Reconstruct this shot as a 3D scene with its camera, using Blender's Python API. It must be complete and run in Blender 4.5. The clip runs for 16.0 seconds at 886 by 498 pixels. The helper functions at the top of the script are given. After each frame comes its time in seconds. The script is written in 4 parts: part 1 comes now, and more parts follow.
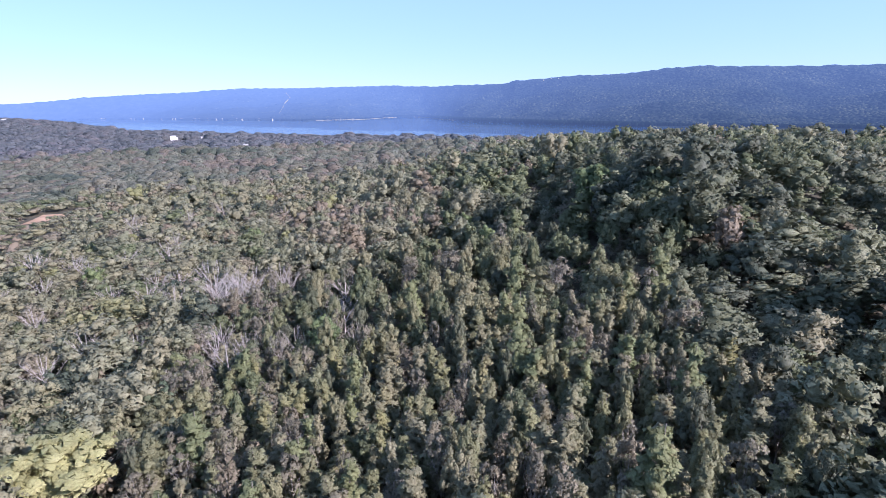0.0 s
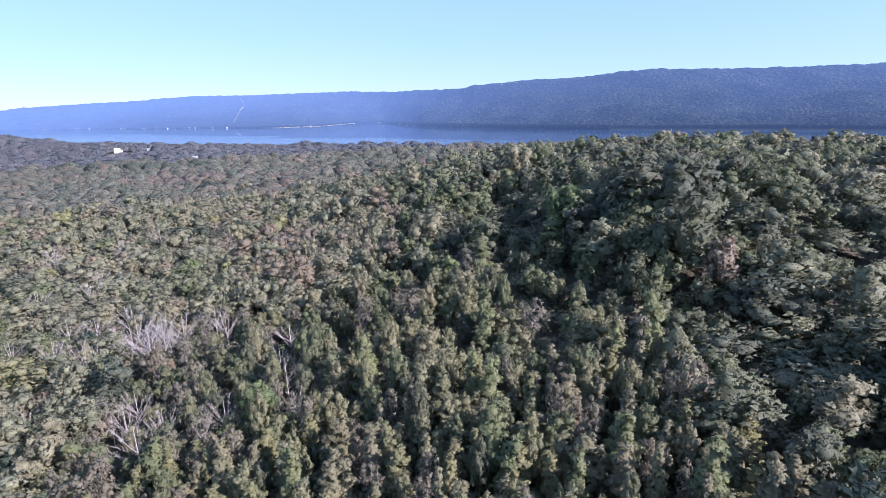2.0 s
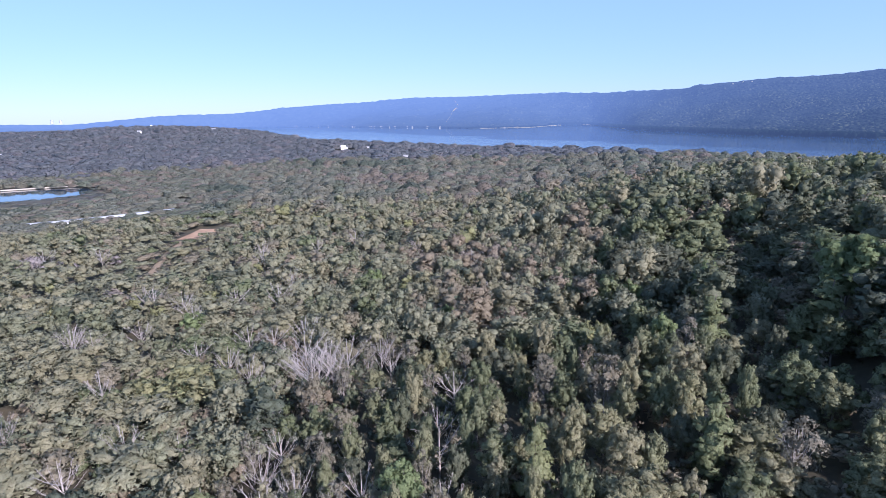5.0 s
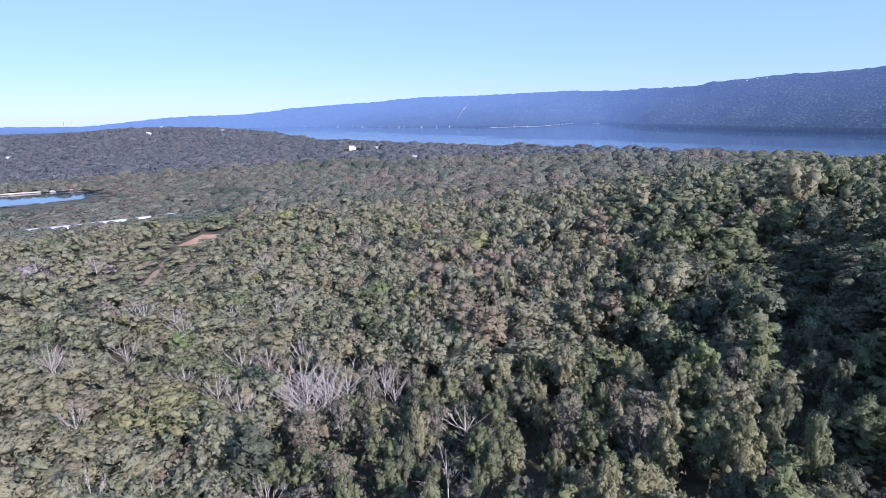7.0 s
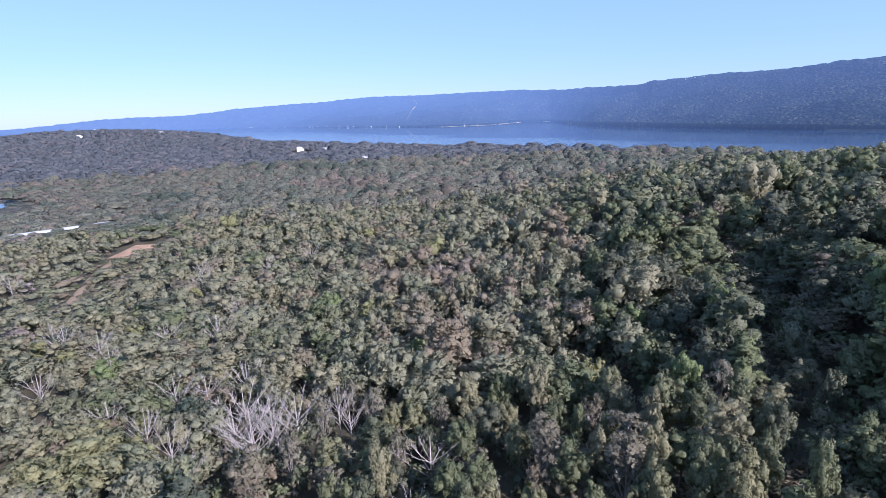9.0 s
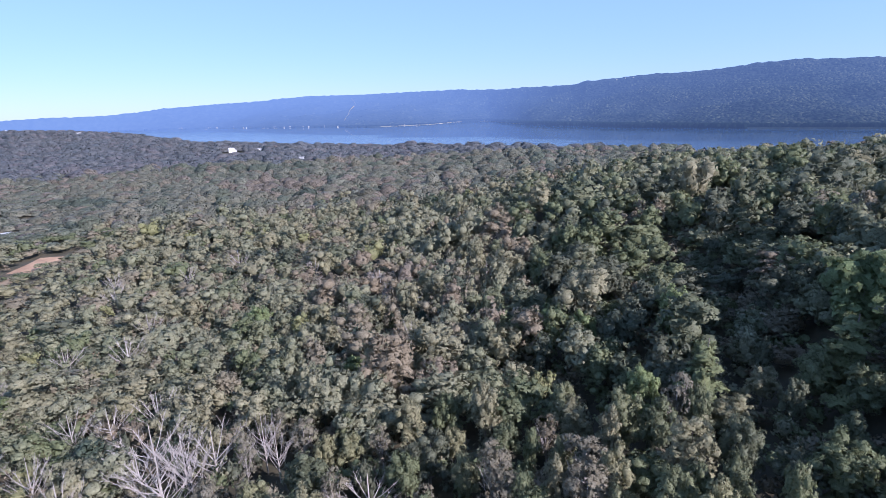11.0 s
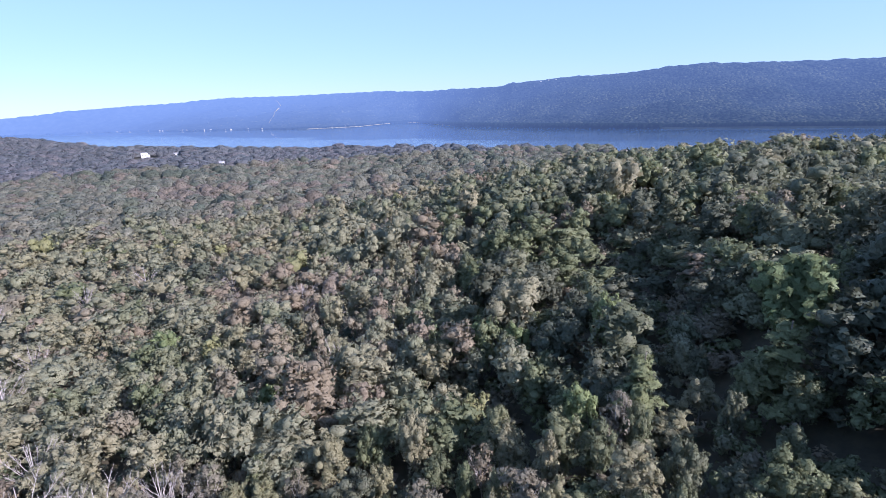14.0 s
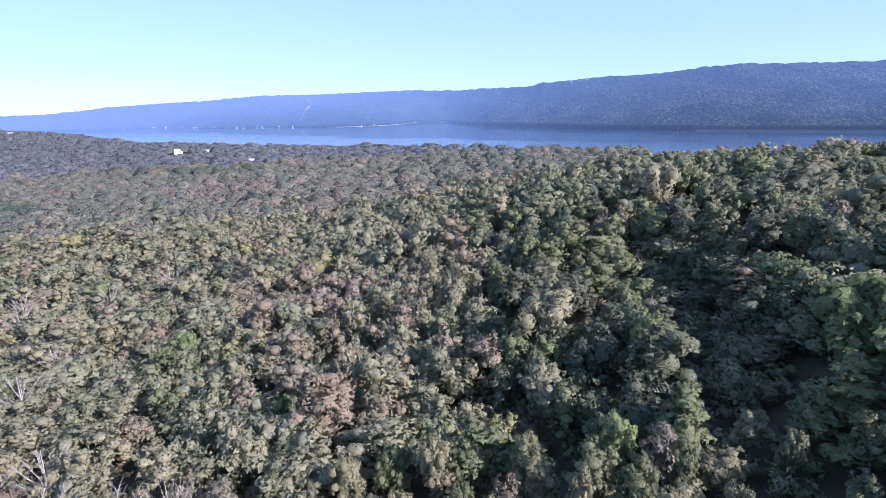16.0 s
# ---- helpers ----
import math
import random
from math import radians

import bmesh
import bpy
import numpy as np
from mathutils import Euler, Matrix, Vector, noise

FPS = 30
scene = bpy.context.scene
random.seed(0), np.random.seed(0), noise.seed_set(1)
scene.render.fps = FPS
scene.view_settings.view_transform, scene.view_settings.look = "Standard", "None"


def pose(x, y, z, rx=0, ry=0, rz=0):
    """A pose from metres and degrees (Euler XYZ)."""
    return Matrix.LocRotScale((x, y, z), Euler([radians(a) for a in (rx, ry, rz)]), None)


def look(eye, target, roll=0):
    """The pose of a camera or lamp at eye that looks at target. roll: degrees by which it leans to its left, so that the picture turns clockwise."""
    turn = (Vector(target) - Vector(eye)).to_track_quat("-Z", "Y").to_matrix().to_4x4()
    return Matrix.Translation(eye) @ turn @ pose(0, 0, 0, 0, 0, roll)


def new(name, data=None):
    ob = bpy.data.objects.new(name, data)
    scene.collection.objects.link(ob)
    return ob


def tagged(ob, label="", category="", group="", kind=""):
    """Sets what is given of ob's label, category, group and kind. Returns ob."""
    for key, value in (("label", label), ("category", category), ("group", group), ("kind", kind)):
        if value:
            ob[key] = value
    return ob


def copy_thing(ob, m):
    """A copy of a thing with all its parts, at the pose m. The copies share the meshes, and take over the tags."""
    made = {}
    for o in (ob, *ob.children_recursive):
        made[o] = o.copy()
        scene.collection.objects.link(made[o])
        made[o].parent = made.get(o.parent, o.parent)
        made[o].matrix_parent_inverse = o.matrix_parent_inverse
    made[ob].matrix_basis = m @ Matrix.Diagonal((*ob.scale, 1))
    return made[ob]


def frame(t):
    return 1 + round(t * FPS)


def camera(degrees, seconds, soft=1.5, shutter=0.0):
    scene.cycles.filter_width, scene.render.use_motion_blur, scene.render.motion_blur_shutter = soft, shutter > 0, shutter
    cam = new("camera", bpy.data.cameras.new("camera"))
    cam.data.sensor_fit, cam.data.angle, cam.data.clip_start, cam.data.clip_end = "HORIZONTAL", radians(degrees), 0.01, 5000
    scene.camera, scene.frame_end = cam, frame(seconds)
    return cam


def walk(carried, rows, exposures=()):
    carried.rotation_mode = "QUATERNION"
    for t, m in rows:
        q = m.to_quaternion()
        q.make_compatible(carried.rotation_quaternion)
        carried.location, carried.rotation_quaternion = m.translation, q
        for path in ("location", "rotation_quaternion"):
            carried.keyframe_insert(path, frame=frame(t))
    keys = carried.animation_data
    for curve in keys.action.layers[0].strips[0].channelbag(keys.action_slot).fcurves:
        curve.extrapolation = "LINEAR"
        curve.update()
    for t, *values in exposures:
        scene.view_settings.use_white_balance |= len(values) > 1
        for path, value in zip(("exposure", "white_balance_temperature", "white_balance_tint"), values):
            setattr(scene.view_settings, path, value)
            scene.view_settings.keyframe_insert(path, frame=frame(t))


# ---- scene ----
cam = camera(78.2, 16.0, soft=0.65)
PATH = [
    (0, (-0.311, 2.242, 68.446), (-0.308, 4.174, 67.937), -0.6),
    (0.5, (-0.007, 7.565, 69.344), (0.044, 9.5, 68.841), -0.8),
    (1, (0.55, 12.95, 70.362), (0.656, 14.884, 69.865), -1.0),
    (1.5, (1.217, 18.512, 71.292), (1.347, 20.445, 70.794), -1.2),
    (2, (1.749, 24.198, 72.07), (1.884, 26.131, 71.573), -1.4),
    (2.5, (2.119, 30.065, 72.809), (2.141, 32.003, 72.314), -1.3),
    (3, (2.475, 35.926, 73.469), (2.191, 37.844, 72.978), -1.0),
    (3.1, (2.516, 37.081, 73.52), (2.144, 38.985, 73.035), -0.9),
    (3.5, (2.551, 41.544, 73.846), (2.018, 43.41, 73.362), -0.9),
    (4, (2.193, 46.61, 74.136), (1.628, 48.467, 73.653), -1.0),
    (4.2, (1.934, 48.436, 74.172), (1.376, 50.296, 73.692), -1.1),
    (6.3, (-2.061, 65.541, 74.819), (-2.65, 67.391, 74.339), -1.2),
    (6.5, (-2.484, 66.954, 74.83), (-3.076, 68.802, 74.348), -1.5),
    (7, (-3.586, 69.939, 74.749), (-4.184, 71.786, 74.268), -1.4),
    (7.5, (-4.709, 72.75, 74.603), (-5.31, 74.596, 74.122), -1.4),
    (8, (-5.881, 75.591, 74.412), (-6.486, 77.435, 73.931), -1.4),
    (8.5, (-6.974, 78.418, 74.292), (-7.491, 80.288, 73.807), -1.6),
    (9, (-7.896, 81.21, 74.241), (-8.329, 83.101, 73.754), -1.8),
    (9.2, (-8.103, 82.337, 74.22), (-8.429, 84.249, 73.731), -2.0),
    (11.3, (-8.752, 93.953, 73.216), (-8.978, 95.878, 72.722), -1.8),
    (11.5, (-8.676, 94.838, 73.196), (-8.902, 96.763, 72.704), -1.7),
    (12, (-8.211, 96.585, 73.219), (-8.434, 98.511, 72.726), -1.7),
    (12.5, (-7.752, 98.082, 73.235), (-7.975, 100.007, 72.743), -1.7),
    (13, (-7.369, 99.473, 73.235), (-7.593, 101.399, 72.743), -1.6),
    (13.5, (-7.128, 100.803, 73.251), (-7.33, 102.731, 72.758), -1.6),
    (14, (-7.135, 102.14, 73.293), (-7.121, 104.078, 72.796), -2.0),
    (14.5, (-7.291, 103.637, 73.389), (-7.281, 105.575, 72.892), -1.9),
    (15, (-7.299, 105.231, 73.47), (-7.325, 107.168, 72.975), -1.7),
    (15.5, (-7.316, 106.956, 73.513), (-7.386, 108.893, 73.019), -1.6),
    (16, (-7.404, 108.793, 73.505), (-7.485, 110.729, 73.009), -1.5),
]
EXPOSURES = [(0, 1.48, 5650, 31), (2.5, 1.43, 5650, 31), (3.5, 1.28, 5600, 29), (9, 1.21, 5550, 28), (13.5, 1.21, 5550, 28), (14.3, 1.48, 5650, 31), (16, 1.52, 5650, 31)]
walk(cam, [(t, look(eye, target, roll)) for t, eye, target, roll in PATH], EXPOSURES)

# ---- light: clear autumn day, sun on the right and a little behind ----
SUN_EL, SUN_AZ = radians(32), radians(122)
world = bpy.data.worlds.new("sky")
scene.world = world
world.use_nodes = True
wn = world.node_tree.nodes
sky = wn.new("ShaderNodeTexSky")
sky.sky_type, sky.sun_disc = "NISHITA", False
sky.sun_elevation, sky.sun_rotation = SUN_EL, SUN_AZ
sky.altitude, sky.air_density, sky.dust_density, sky.ozone_density = 0, 1.0, 0.15, 4.0
haze = wn.new("ShaderNodeMix")
haze.data_type = "RGBA"
haze.inputs[0].default_value = 0.62
haze.inputs[7].default_value = (2.6, 4.25, 6.15, 1)
world.node_tree.links.new(sky.outputs[0], haze.inputs[6])
world.node_tree.links.new(haze.outputs[2], wn["Background"].inputs[0])
wn["Background"].inputs[1].default_value = 0.07
sun_data = bpy.data.lights.new("sun", "SUN")
sun_data.energy, sun_data.angle, sun_data.color = 4.15, radians(0.5), (1.0, 0.92, 0.81)
sun = new("sun", sun_data)
sun.matrix_world = look(Vector((math.sin(SUN_AZ) * math.cos(SUN_EL), math.cos(SUN_AZ) * math.cos(SUN_EL), math.sin(SUN_EL))) * 500, (0, 0, 0))


# ---- materials ----
def material(name):
    m = bpy.data.materials.new(name)
    m.use_nodes = True
    return m, m.node_tree.nodes, m.node_tree.links, m.node_tree.nodes["Principled BSDF"]


def ramp(nodes, stops, mode="LINEAR"):
    r = nodes.new("ShaderNodeValToRGB")
    r.color_ramp.interpolation = mode
    while len(r.color_ramp.elements) < len(stops):
        r.color_ramp.elements.new(1.0)
    for e, (p, c) in zip(r.color_ramp.elements, stops):
        e.position, e.color = p, (*c, 1)
    return r


def foliage(name, stops, tint=False, through_light=0.37, spread=(0.92, 1.1), grain=3.6, lace=6.5, keep=0.44, depth=(0.78, 1.2)):
    """Leaves: the hue by tree, the brightness by leaf clump."""
    m, n, l, b = material(name)
    r = ramp(n, stops)
    if tint:
        a = n.new("ShaderNodeAttribute")
        a.attribute_name = "tint"
        l.new(a.outputs["Fac"], r.inputs[0])
    else:
        l.new(n.new("ShaderNodeObjectInfo").outputs["Random"], r.inputs[0])
    g = n.new("ShaderNodeNewGeometry")
    k = n.new("ShaderNodeMapRange")
    k.inputs["To Min"].default_value, k.inputs["To Max"].default_value = spread
    l.new(g.outputs["Random Per Island"], k.inputs[0])
    s = n.new("ShaderNodeVectorMath")
    s.operation = "SCALE"
    fine = n.new("ShaderNodeTexNoise")
    fine.inputs["Scale"].default_value, fine.inputs["Detail"].default_value = grain, 3
    l.new(g.outputs["Position"], fine.inputs["Vector"])
    gap = n.new("ShaderNodeMapRange")
    gap.inputs["From Min"].default_value, gap.inputs["From Max"].default_value = 0.33, 0.68
    gap.inputs["To Min"].default_value, gap.inputs["To Max"].default_value = depth
    l.new(fine.outputs[0], gap.inputs[0])
    both = n.new("ShaderNodeMath")
    both.operation = "MULTIPLY"
    l.new(k.outputs[0], both.inputs[0])
    l.new(gap.outputs[0], both.inputs[1])
    u = n.new("ShaderNodeBump")
    u.inputs["Strength"].default_value, u.inputs["Distance"].default_value = 0.3, 0.5 / grain
    l.new(fine.outputs[0], u.inputs["Height"])
    l.new(u.outputs[0], b.inputs["Normal"])
    l.new(r.outputs[0], s.inputs[0])
    l.new(both.outputs[0], s.inputs["Scale"])
    l.new(s.outputs[0], b.inputs["Base Color"])
    b.inputs["Roughness"].default_value = 0.6
    b.inputs["Specular IOR Level"].default_value = 0.25
    t = n.new("ShaderNodeBsdfTranslucent")
    l.new(s.outputs[0], t.inputs[0])
    x = n.new("ShaderNodeMixShader")
    x.inputs[0].default_value = through_light
    l.new(b.outputs[0], x.inputs[1])
    l.new(t.outputs[0], x.inputs[2])
    hole = n.new("ShaderNodeTexNoise")
    hole.inputs["Scale"].default_value, hole.inputs["Detail"].default_value = lace, 2
    l.new(g.outputs["Position"], hole.inputs["Vector"])
    cut = n.new("ShaderNodeMath")
    cut.operation = "GREATER_THAN"
    cut.inputs[1].default_value = keep
    l.new(hole.outputs[0], cut.inputs[0])
    y = n.new("ShaderNodeMixShader")
    l.new(cut.outputs[0], y.inputs[0])
    l.new(n.new("ShaderNodeBsdfTransparent").outputs[0], y.inputs[1])
    l.new(x.outputs[0], y.inputs[2])
    l.new(y.outputs[0], n["Material Output"].inputs[0])
    return m


def noisy(name, stops, scale, rough=0.8, detail=6, bump=0.0, fine=8.0):
    """A rough surface with stains at one scale and grain at a finer one."""
    m, n, l, b = material(name)
    g = n.new("ShaderNodeNewGeometry")
    t = n.new("ShaderNodeTexNoise")
    t.inputs["Scale"].default_value, t.inputs["Detail"].default_value = scale, detail
    l.new(g.outputs["Position"], t.inputs["Vector"])
    t2 = n.new("ShaderNodeTexNoise")
    t2.inputs["Scale"].default_value, t2.inputs["Detail"].default_value = scale * fine, 4
    l.new(g.outputs["Position"], t2.inputs["Vector"])
    mix = n.new("ShaderNodeMix")
    mix.inputs[0].default_value = 0.4
    l.new(t.outputs[0], mix.inputs[2])
    l.new(t2.outputs[0], mix.inputs[3])
    r = ramp(n, stops)
    l.new(mix.outputs[0], r.inputs[0])
    l.new(r.outputs[0], b.inputs["Base Color"])
    b.inputs["Roughness"].default_value = rough
    if bump:
        u = n.new("ShaderNodeBump")
        u.inputs["Strength"].default_value, u.inputs["Distance"].default_value = 1.0, bump
        l.new(mix.outputs[0], u.inputs["Height"])
        l.new(u.outputs[0], b.inputs["Normal"])
    return m


def water(name, deep, wind, calm=(1060, 1180), steep=0.16):
    m, n, l, b = material(name)
    b.inputs["Base Color"].default_value = (*deep, 1)
    b.inputs["IOR"].default_value = 1.4
    b.inputs["Specular IOR Level"].default_value = 1.0
    g = n.new("ShaderNodeNewGeometry")
    mp = n.new("ShaderNodeMapping")
    mp.inputs["Scale"].default_value = (0.0012, 0.005, 1)
    l.new(g.outputs["Position"], mp.inputs["Vector"])
    t = n.new("ShaderNodeTexNoise")
    t.inputs["Scale"].default_value, t.inputs["Detail"].default_value = 1.0, 5
    l.new(mp.outputs[0], t.inputs["Vector"])
    r = ramp(n, [(0.42, (wind[0],) * 3), (0.6, (wind[1],) * 3)])
    away = n.new("ShaderNodeVectorMath")
    away.operation = "DOT_PRODUCT"
    away.inputs[1].default_value = (0.65, 0.76, 0)
    l.new(g.outputs["Position"], away.inputs[0])
    zone = n.new("ShaderNodeMapRange")
    zone.inputs["From Min"].default_value, zone.inputs["From Max"].default_value = calm
    zone.inputs["To Min"].default_value, zone.inputs["To Max"].default_value = 0.22, -0.12
    l.new(away.outputs["Value"], zone.inputs[0])
    add = n.new("ShaderNodeMath")
    l.new(t.outputs[0], add.inputs[0])
    l.new(zone.outputs[0], add.inputs[1])
    l.new(add.outputs[0], r.inputs[0])
    l.new(r.outputs[0], b.inputs["Roughness"])
    # the slopes of small waves, steep where the wind blows
    w = n.new("ShaderNodeTexNoise")
    w.inputs["Scale"].default_value, w.inputs["Detail"].default_value = 0.35, 3
    l.new(g.outputs["Position"], w.inputs["Vector"])
    chop = ramp(n, [(0.42, (0.015,) * 3), (0.62, (steep,) * 3)])
    l.new(add.outputs[0], chop.inputs[0])
    even = n.new("ShaderNodeVectorMath")
    even.operation = "SUBTRACT"
    even.inputs[1].default_value = (0.5, 0.5, 0.5)
    l.new(w.outputs["Color"], even.inputs[0])
    slope = n.new("ShaderNodeVectorMath")
    slope.operation = "SCALE"
    l.new(even.outputs[0], slope.inputs[0])
    l.new(chop.outputs[0], slope.inputs["Scale"])
    tilt = n.new("ShaderNodeVectorMath")
    l.new(g.outputs["Normal"], tilt.inputs[0])
    l.new(slope.outputs[0], tilt.inputs[1])
    flat = n.new("ShaderNodeVectorMath")
    flat.operation = "NORMALIZE"
    l.new(tilt.outputs[0], flat.inputs[0])
    l.new(flat.outputs[0], b.inputs["Normal"])
    return m


def plain(name, colour, rough=0.6):
    return noisy(name, [(0.3, tuple(c * 0.85 for c in colour)), (0.7, tuple(min(1, c * 1.12) for c in colour))], 0.6, rough)


OLIVE, GREY_GREEN, DARK_GREEN = (0.25, 0.236, 0.148), (0.228, 0.232, 0.15), (0.12, 0.128, 0.086)
LEAF_GREEN, YELLOW_GREEN, YELLOW = (0.152, 0.174, 0.09), (0.24, 0.245, 0.11), (0.36, 0.345, 0.165)
BROWN, RUSSET, MAUVE = (0.232, 0.208, 0.146), (0.228, 0.19, 0.13), (0.31, 0.27, 0.255)
oak_leaf = foliage("oak_leaf", [(0.0, DARK_GREEN), (0.3, LEAF_GREEN), (0.5, (0.2, 0.205, 0.115)), (0.75, (0.225, 0.22, 0.12)), (1.0, OLIVE)])
poplar_leaf = foliage("poplar_leaf", [(0.0, (0.2, 0.2, 0.11)), (0.35, OLIVE), (0.6, (0.215, 0.22, 0.12)), (0.85, (0.255, 0.245, 0.115)), (1.0, BROWN)])
turning_leaf = foliage("turning_leaf", [(0.0, (0.235, 0.22, 0.17)), (0.35, BROWN), (0.6, (0.21, 0.195, 0.14)), (0.85, BROWN), (1.0, RUSSET)])
pine_leaf = foliage("pine_leaf", [(0.0, (0.07, 0.095, 0.065)), (1.0, (0.10, 0.13, 0.08))], through_light=0.1)
bright_leaf = foliage("bright_leaf", [(0.0, (0.175, 0.2, 0.1)), (1.0, (0.215, 0.228, 0.11))])
tulip_leaf = foliage("tulip_leaf", [(0.0, (0.172, 0.216, 0.1)), (1.0, (0.2, 0.242, 0.108))])
yellow_leaf = foliage("yellow_leaf", [(0.0, YELLOW), (1.0, (0.33, 0.34, 0.15))], through_light=0.3)
# tints of the woods: evergreen, greens, olive, yellowish, brown, russet, mauve grey
wood_leaf = foliage("wood_leaf", [(0.0, (0.075, 0.10, 0.07)), (0.15, DARK_GREEN), (0.3, LEAF_GREEN), (0.45, GREY_GREEN), (0.6, OLIVE),
                                  (0.72, YELLOW_GREEN), (0.8, BROWN), (0.9, RUSSET), (1.0, MAUVE)], tint=True, grain=2.4, lace=3.6, keep=0.41)
# haze painted into the leaf colours: greyer beyond 430 m, bluish beyond 820 m
mid_haze_leaf = foliage("mid_haze_leaf", [(0.0, (0.085, 0.105, 0.082)), (0.3, (0.125, 0.14, 0.1)), (0.45, (0.155, 0.162, 0.124)), (0.6, (0.168, 0.162, 0.118)), (0.8, (0.185, 0.16, 0.124)), (1.0, (0.18, 0.16, 0.142))],
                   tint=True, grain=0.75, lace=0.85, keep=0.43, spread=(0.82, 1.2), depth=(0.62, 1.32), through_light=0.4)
low_haze_leaf = foliage("low_haze_leaf", [(0.0, (0.098, 0.115, 0.125)), (0.3, (0.122, 0.136, 0.143)), (0.6, (0.14, 0.147, 0.153)), (0.8, (0.152, 0.149, 0.153)), (1.0, (0.156, 0.152, 0.16))],
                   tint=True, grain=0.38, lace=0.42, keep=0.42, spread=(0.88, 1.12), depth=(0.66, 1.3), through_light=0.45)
bark = noisy("bark", [(0.3, (0.10, 0.085, 0.07)), (0.7, (0.22, 0.2, 0.17))], 1.5)
pale_bark = noisy("pale_bark", [(0.3, (0.29, 0.26, 0.24)), (0.7, (0.43, 0.395, 0.365))], 1.5)
litter = noisy("forest_floor", [(0.3, (0.03, 0.028, 0.018)), (0.5, (0.055, 0.048, 0.028)), (0.7, (0.085, 0.068, 0.04))], 0.08, bump=0.3)
dirt = noisy("red_dirt", [(0.3, (0.22, 0.13, 0.075)), (0.55, (0.36, 0.23, 0.14)), (0.75, (0.5, 0.37, 0.25))], 0.12)
weeds = noisy("dry_weeds", [(0.3, (0.17, 0.13, 0.075)), (0.5, (0.24, 0.175, 0.11)), (0.7, (0.2, 0.175, 0.09))], 0.2)
concrete = noisy("pale_concrete", [(0.3, (0.46, 0.45, 0.43)), (0.7, (0.62, 0.61, 0.58))], 0.2)
sand = noisy("pale_sand", [(0.3, (0.27, 0.24, 0.19)), (0.7, (0.42, 0.38, 0.32))], 0.15)
white_paint = plain("white_paint", (0.8, 0.8, 0.78))
roof_grey = plain("grey_shingle", (0.3, 0.3, 0.31), 0.8)
roof_white = plain("white_metal_roof", (0.75, 0.76, 0.78), 0.4)
pane_dark = plain("window_glass", (0.04, 0.05, 0.06), 0.1)
tower_shell = plain("tower_concrete", (0.34, 0.36, 0.4), 0.9)
lake_water = water("lake_water", (0.05, 0.095, 0.17), (0.03, 0.12))
pond_water = water("pond_water", (0.012, 0.03, 0.06), (0.02, 0.05), (100, 200), 0.03)


def far_woods(name, stops, scale, air):
    """Wooded mountainside kilometres off: the crowns as grain, haze painted on as emission."""
    m = noisy(name, stops, scale, 0.9, 8, bump=6.0, fine=5.0)
    b = m.node_tree.nodes["Principled BSDF"]
    b.inputs["Specular IOR Level"].default_value = 0.0
    airlight(m, air)
    return m


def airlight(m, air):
    """Haze of the kilometres of air before the far mountain, painted as blue emission, more the farther off."""
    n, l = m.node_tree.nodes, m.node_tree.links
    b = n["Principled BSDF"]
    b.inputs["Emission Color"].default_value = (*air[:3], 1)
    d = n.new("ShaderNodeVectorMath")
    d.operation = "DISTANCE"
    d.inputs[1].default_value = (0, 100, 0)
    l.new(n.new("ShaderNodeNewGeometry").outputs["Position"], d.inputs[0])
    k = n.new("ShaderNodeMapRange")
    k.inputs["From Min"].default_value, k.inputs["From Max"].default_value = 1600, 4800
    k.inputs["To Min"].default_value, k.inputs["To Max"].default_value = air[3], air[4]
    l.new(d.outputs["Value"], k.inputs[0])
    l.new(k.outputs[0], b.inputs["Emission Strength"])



# leaf colours dimmed as if by haze, whose blue glow is the emission
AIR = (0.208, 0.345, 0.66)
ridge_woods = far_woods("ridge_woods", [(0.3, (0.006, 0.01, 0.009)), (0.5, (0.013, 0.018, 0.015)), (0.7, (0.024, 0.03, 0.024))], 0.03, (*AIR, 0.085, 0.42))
hill_blobs = foliage("hazed_hill_crowns", [(0.0, (0.003, 0.007, 0.006)), (0.5, (0.013, 0.019, 0.014)), (1.0, (0.036, 0.042, 0.028))], tint=True, grain=0.3, lace=0.3, keep=0.1, through_light=0.0)
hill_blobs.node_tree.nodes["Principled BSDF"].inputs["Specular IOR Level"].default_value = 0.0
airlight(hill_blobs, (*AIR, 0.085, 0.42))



# ---- mesh helpers ----
def mesh(name, verts, faces, mat, tints=None, normals=None):
    """One mesh from a vertex array and a list of (n, 3) and (n, 4) index arrays."""
    me = bpy.data.meshes.new(name)
    faces = [np.asarray(f, np.int32) for f in faces if len(f)]
    me.vertices.add(len(verts))
    me.vertices.foreach_set("co", np.asarray(verts, np.float32).ravel())
    sizes = np.concatenate([np.full(len(f), f.shape[1], np.int32) for f in faces])
    me.loops.add(int(sizes.sum()))
    me.loops.foreach_set("vertex_index", np.concatenate([f.ravel() for f in faces]))
    me.polygons.add(len(sizes))
    me.polygons.foreach_set("loop_start", np.concatenate([[0], np.cumsum(sizes)[:-1]]).astype(np.int32))
    me.polygons.foreach_set("loop_total", sizes)
    if tints is not None:
        me.attributes.new("tint", "FLOAT", "POINT").data.foreach_set("value", np.asarray(tints, np.float32))
    me.update(calc_edges=True)
    if normals is not None:
        me.polygons.foreach_set("use_smooth", np.ones(len(me.polygons), bool))
        me.attributes.new("custom_normal", "FLOAT_VECTOR", "POINT").data.foreach_set("vector", np.asarray(normals, np.float32).ravel())
    me.materials.append(mat)
    return me


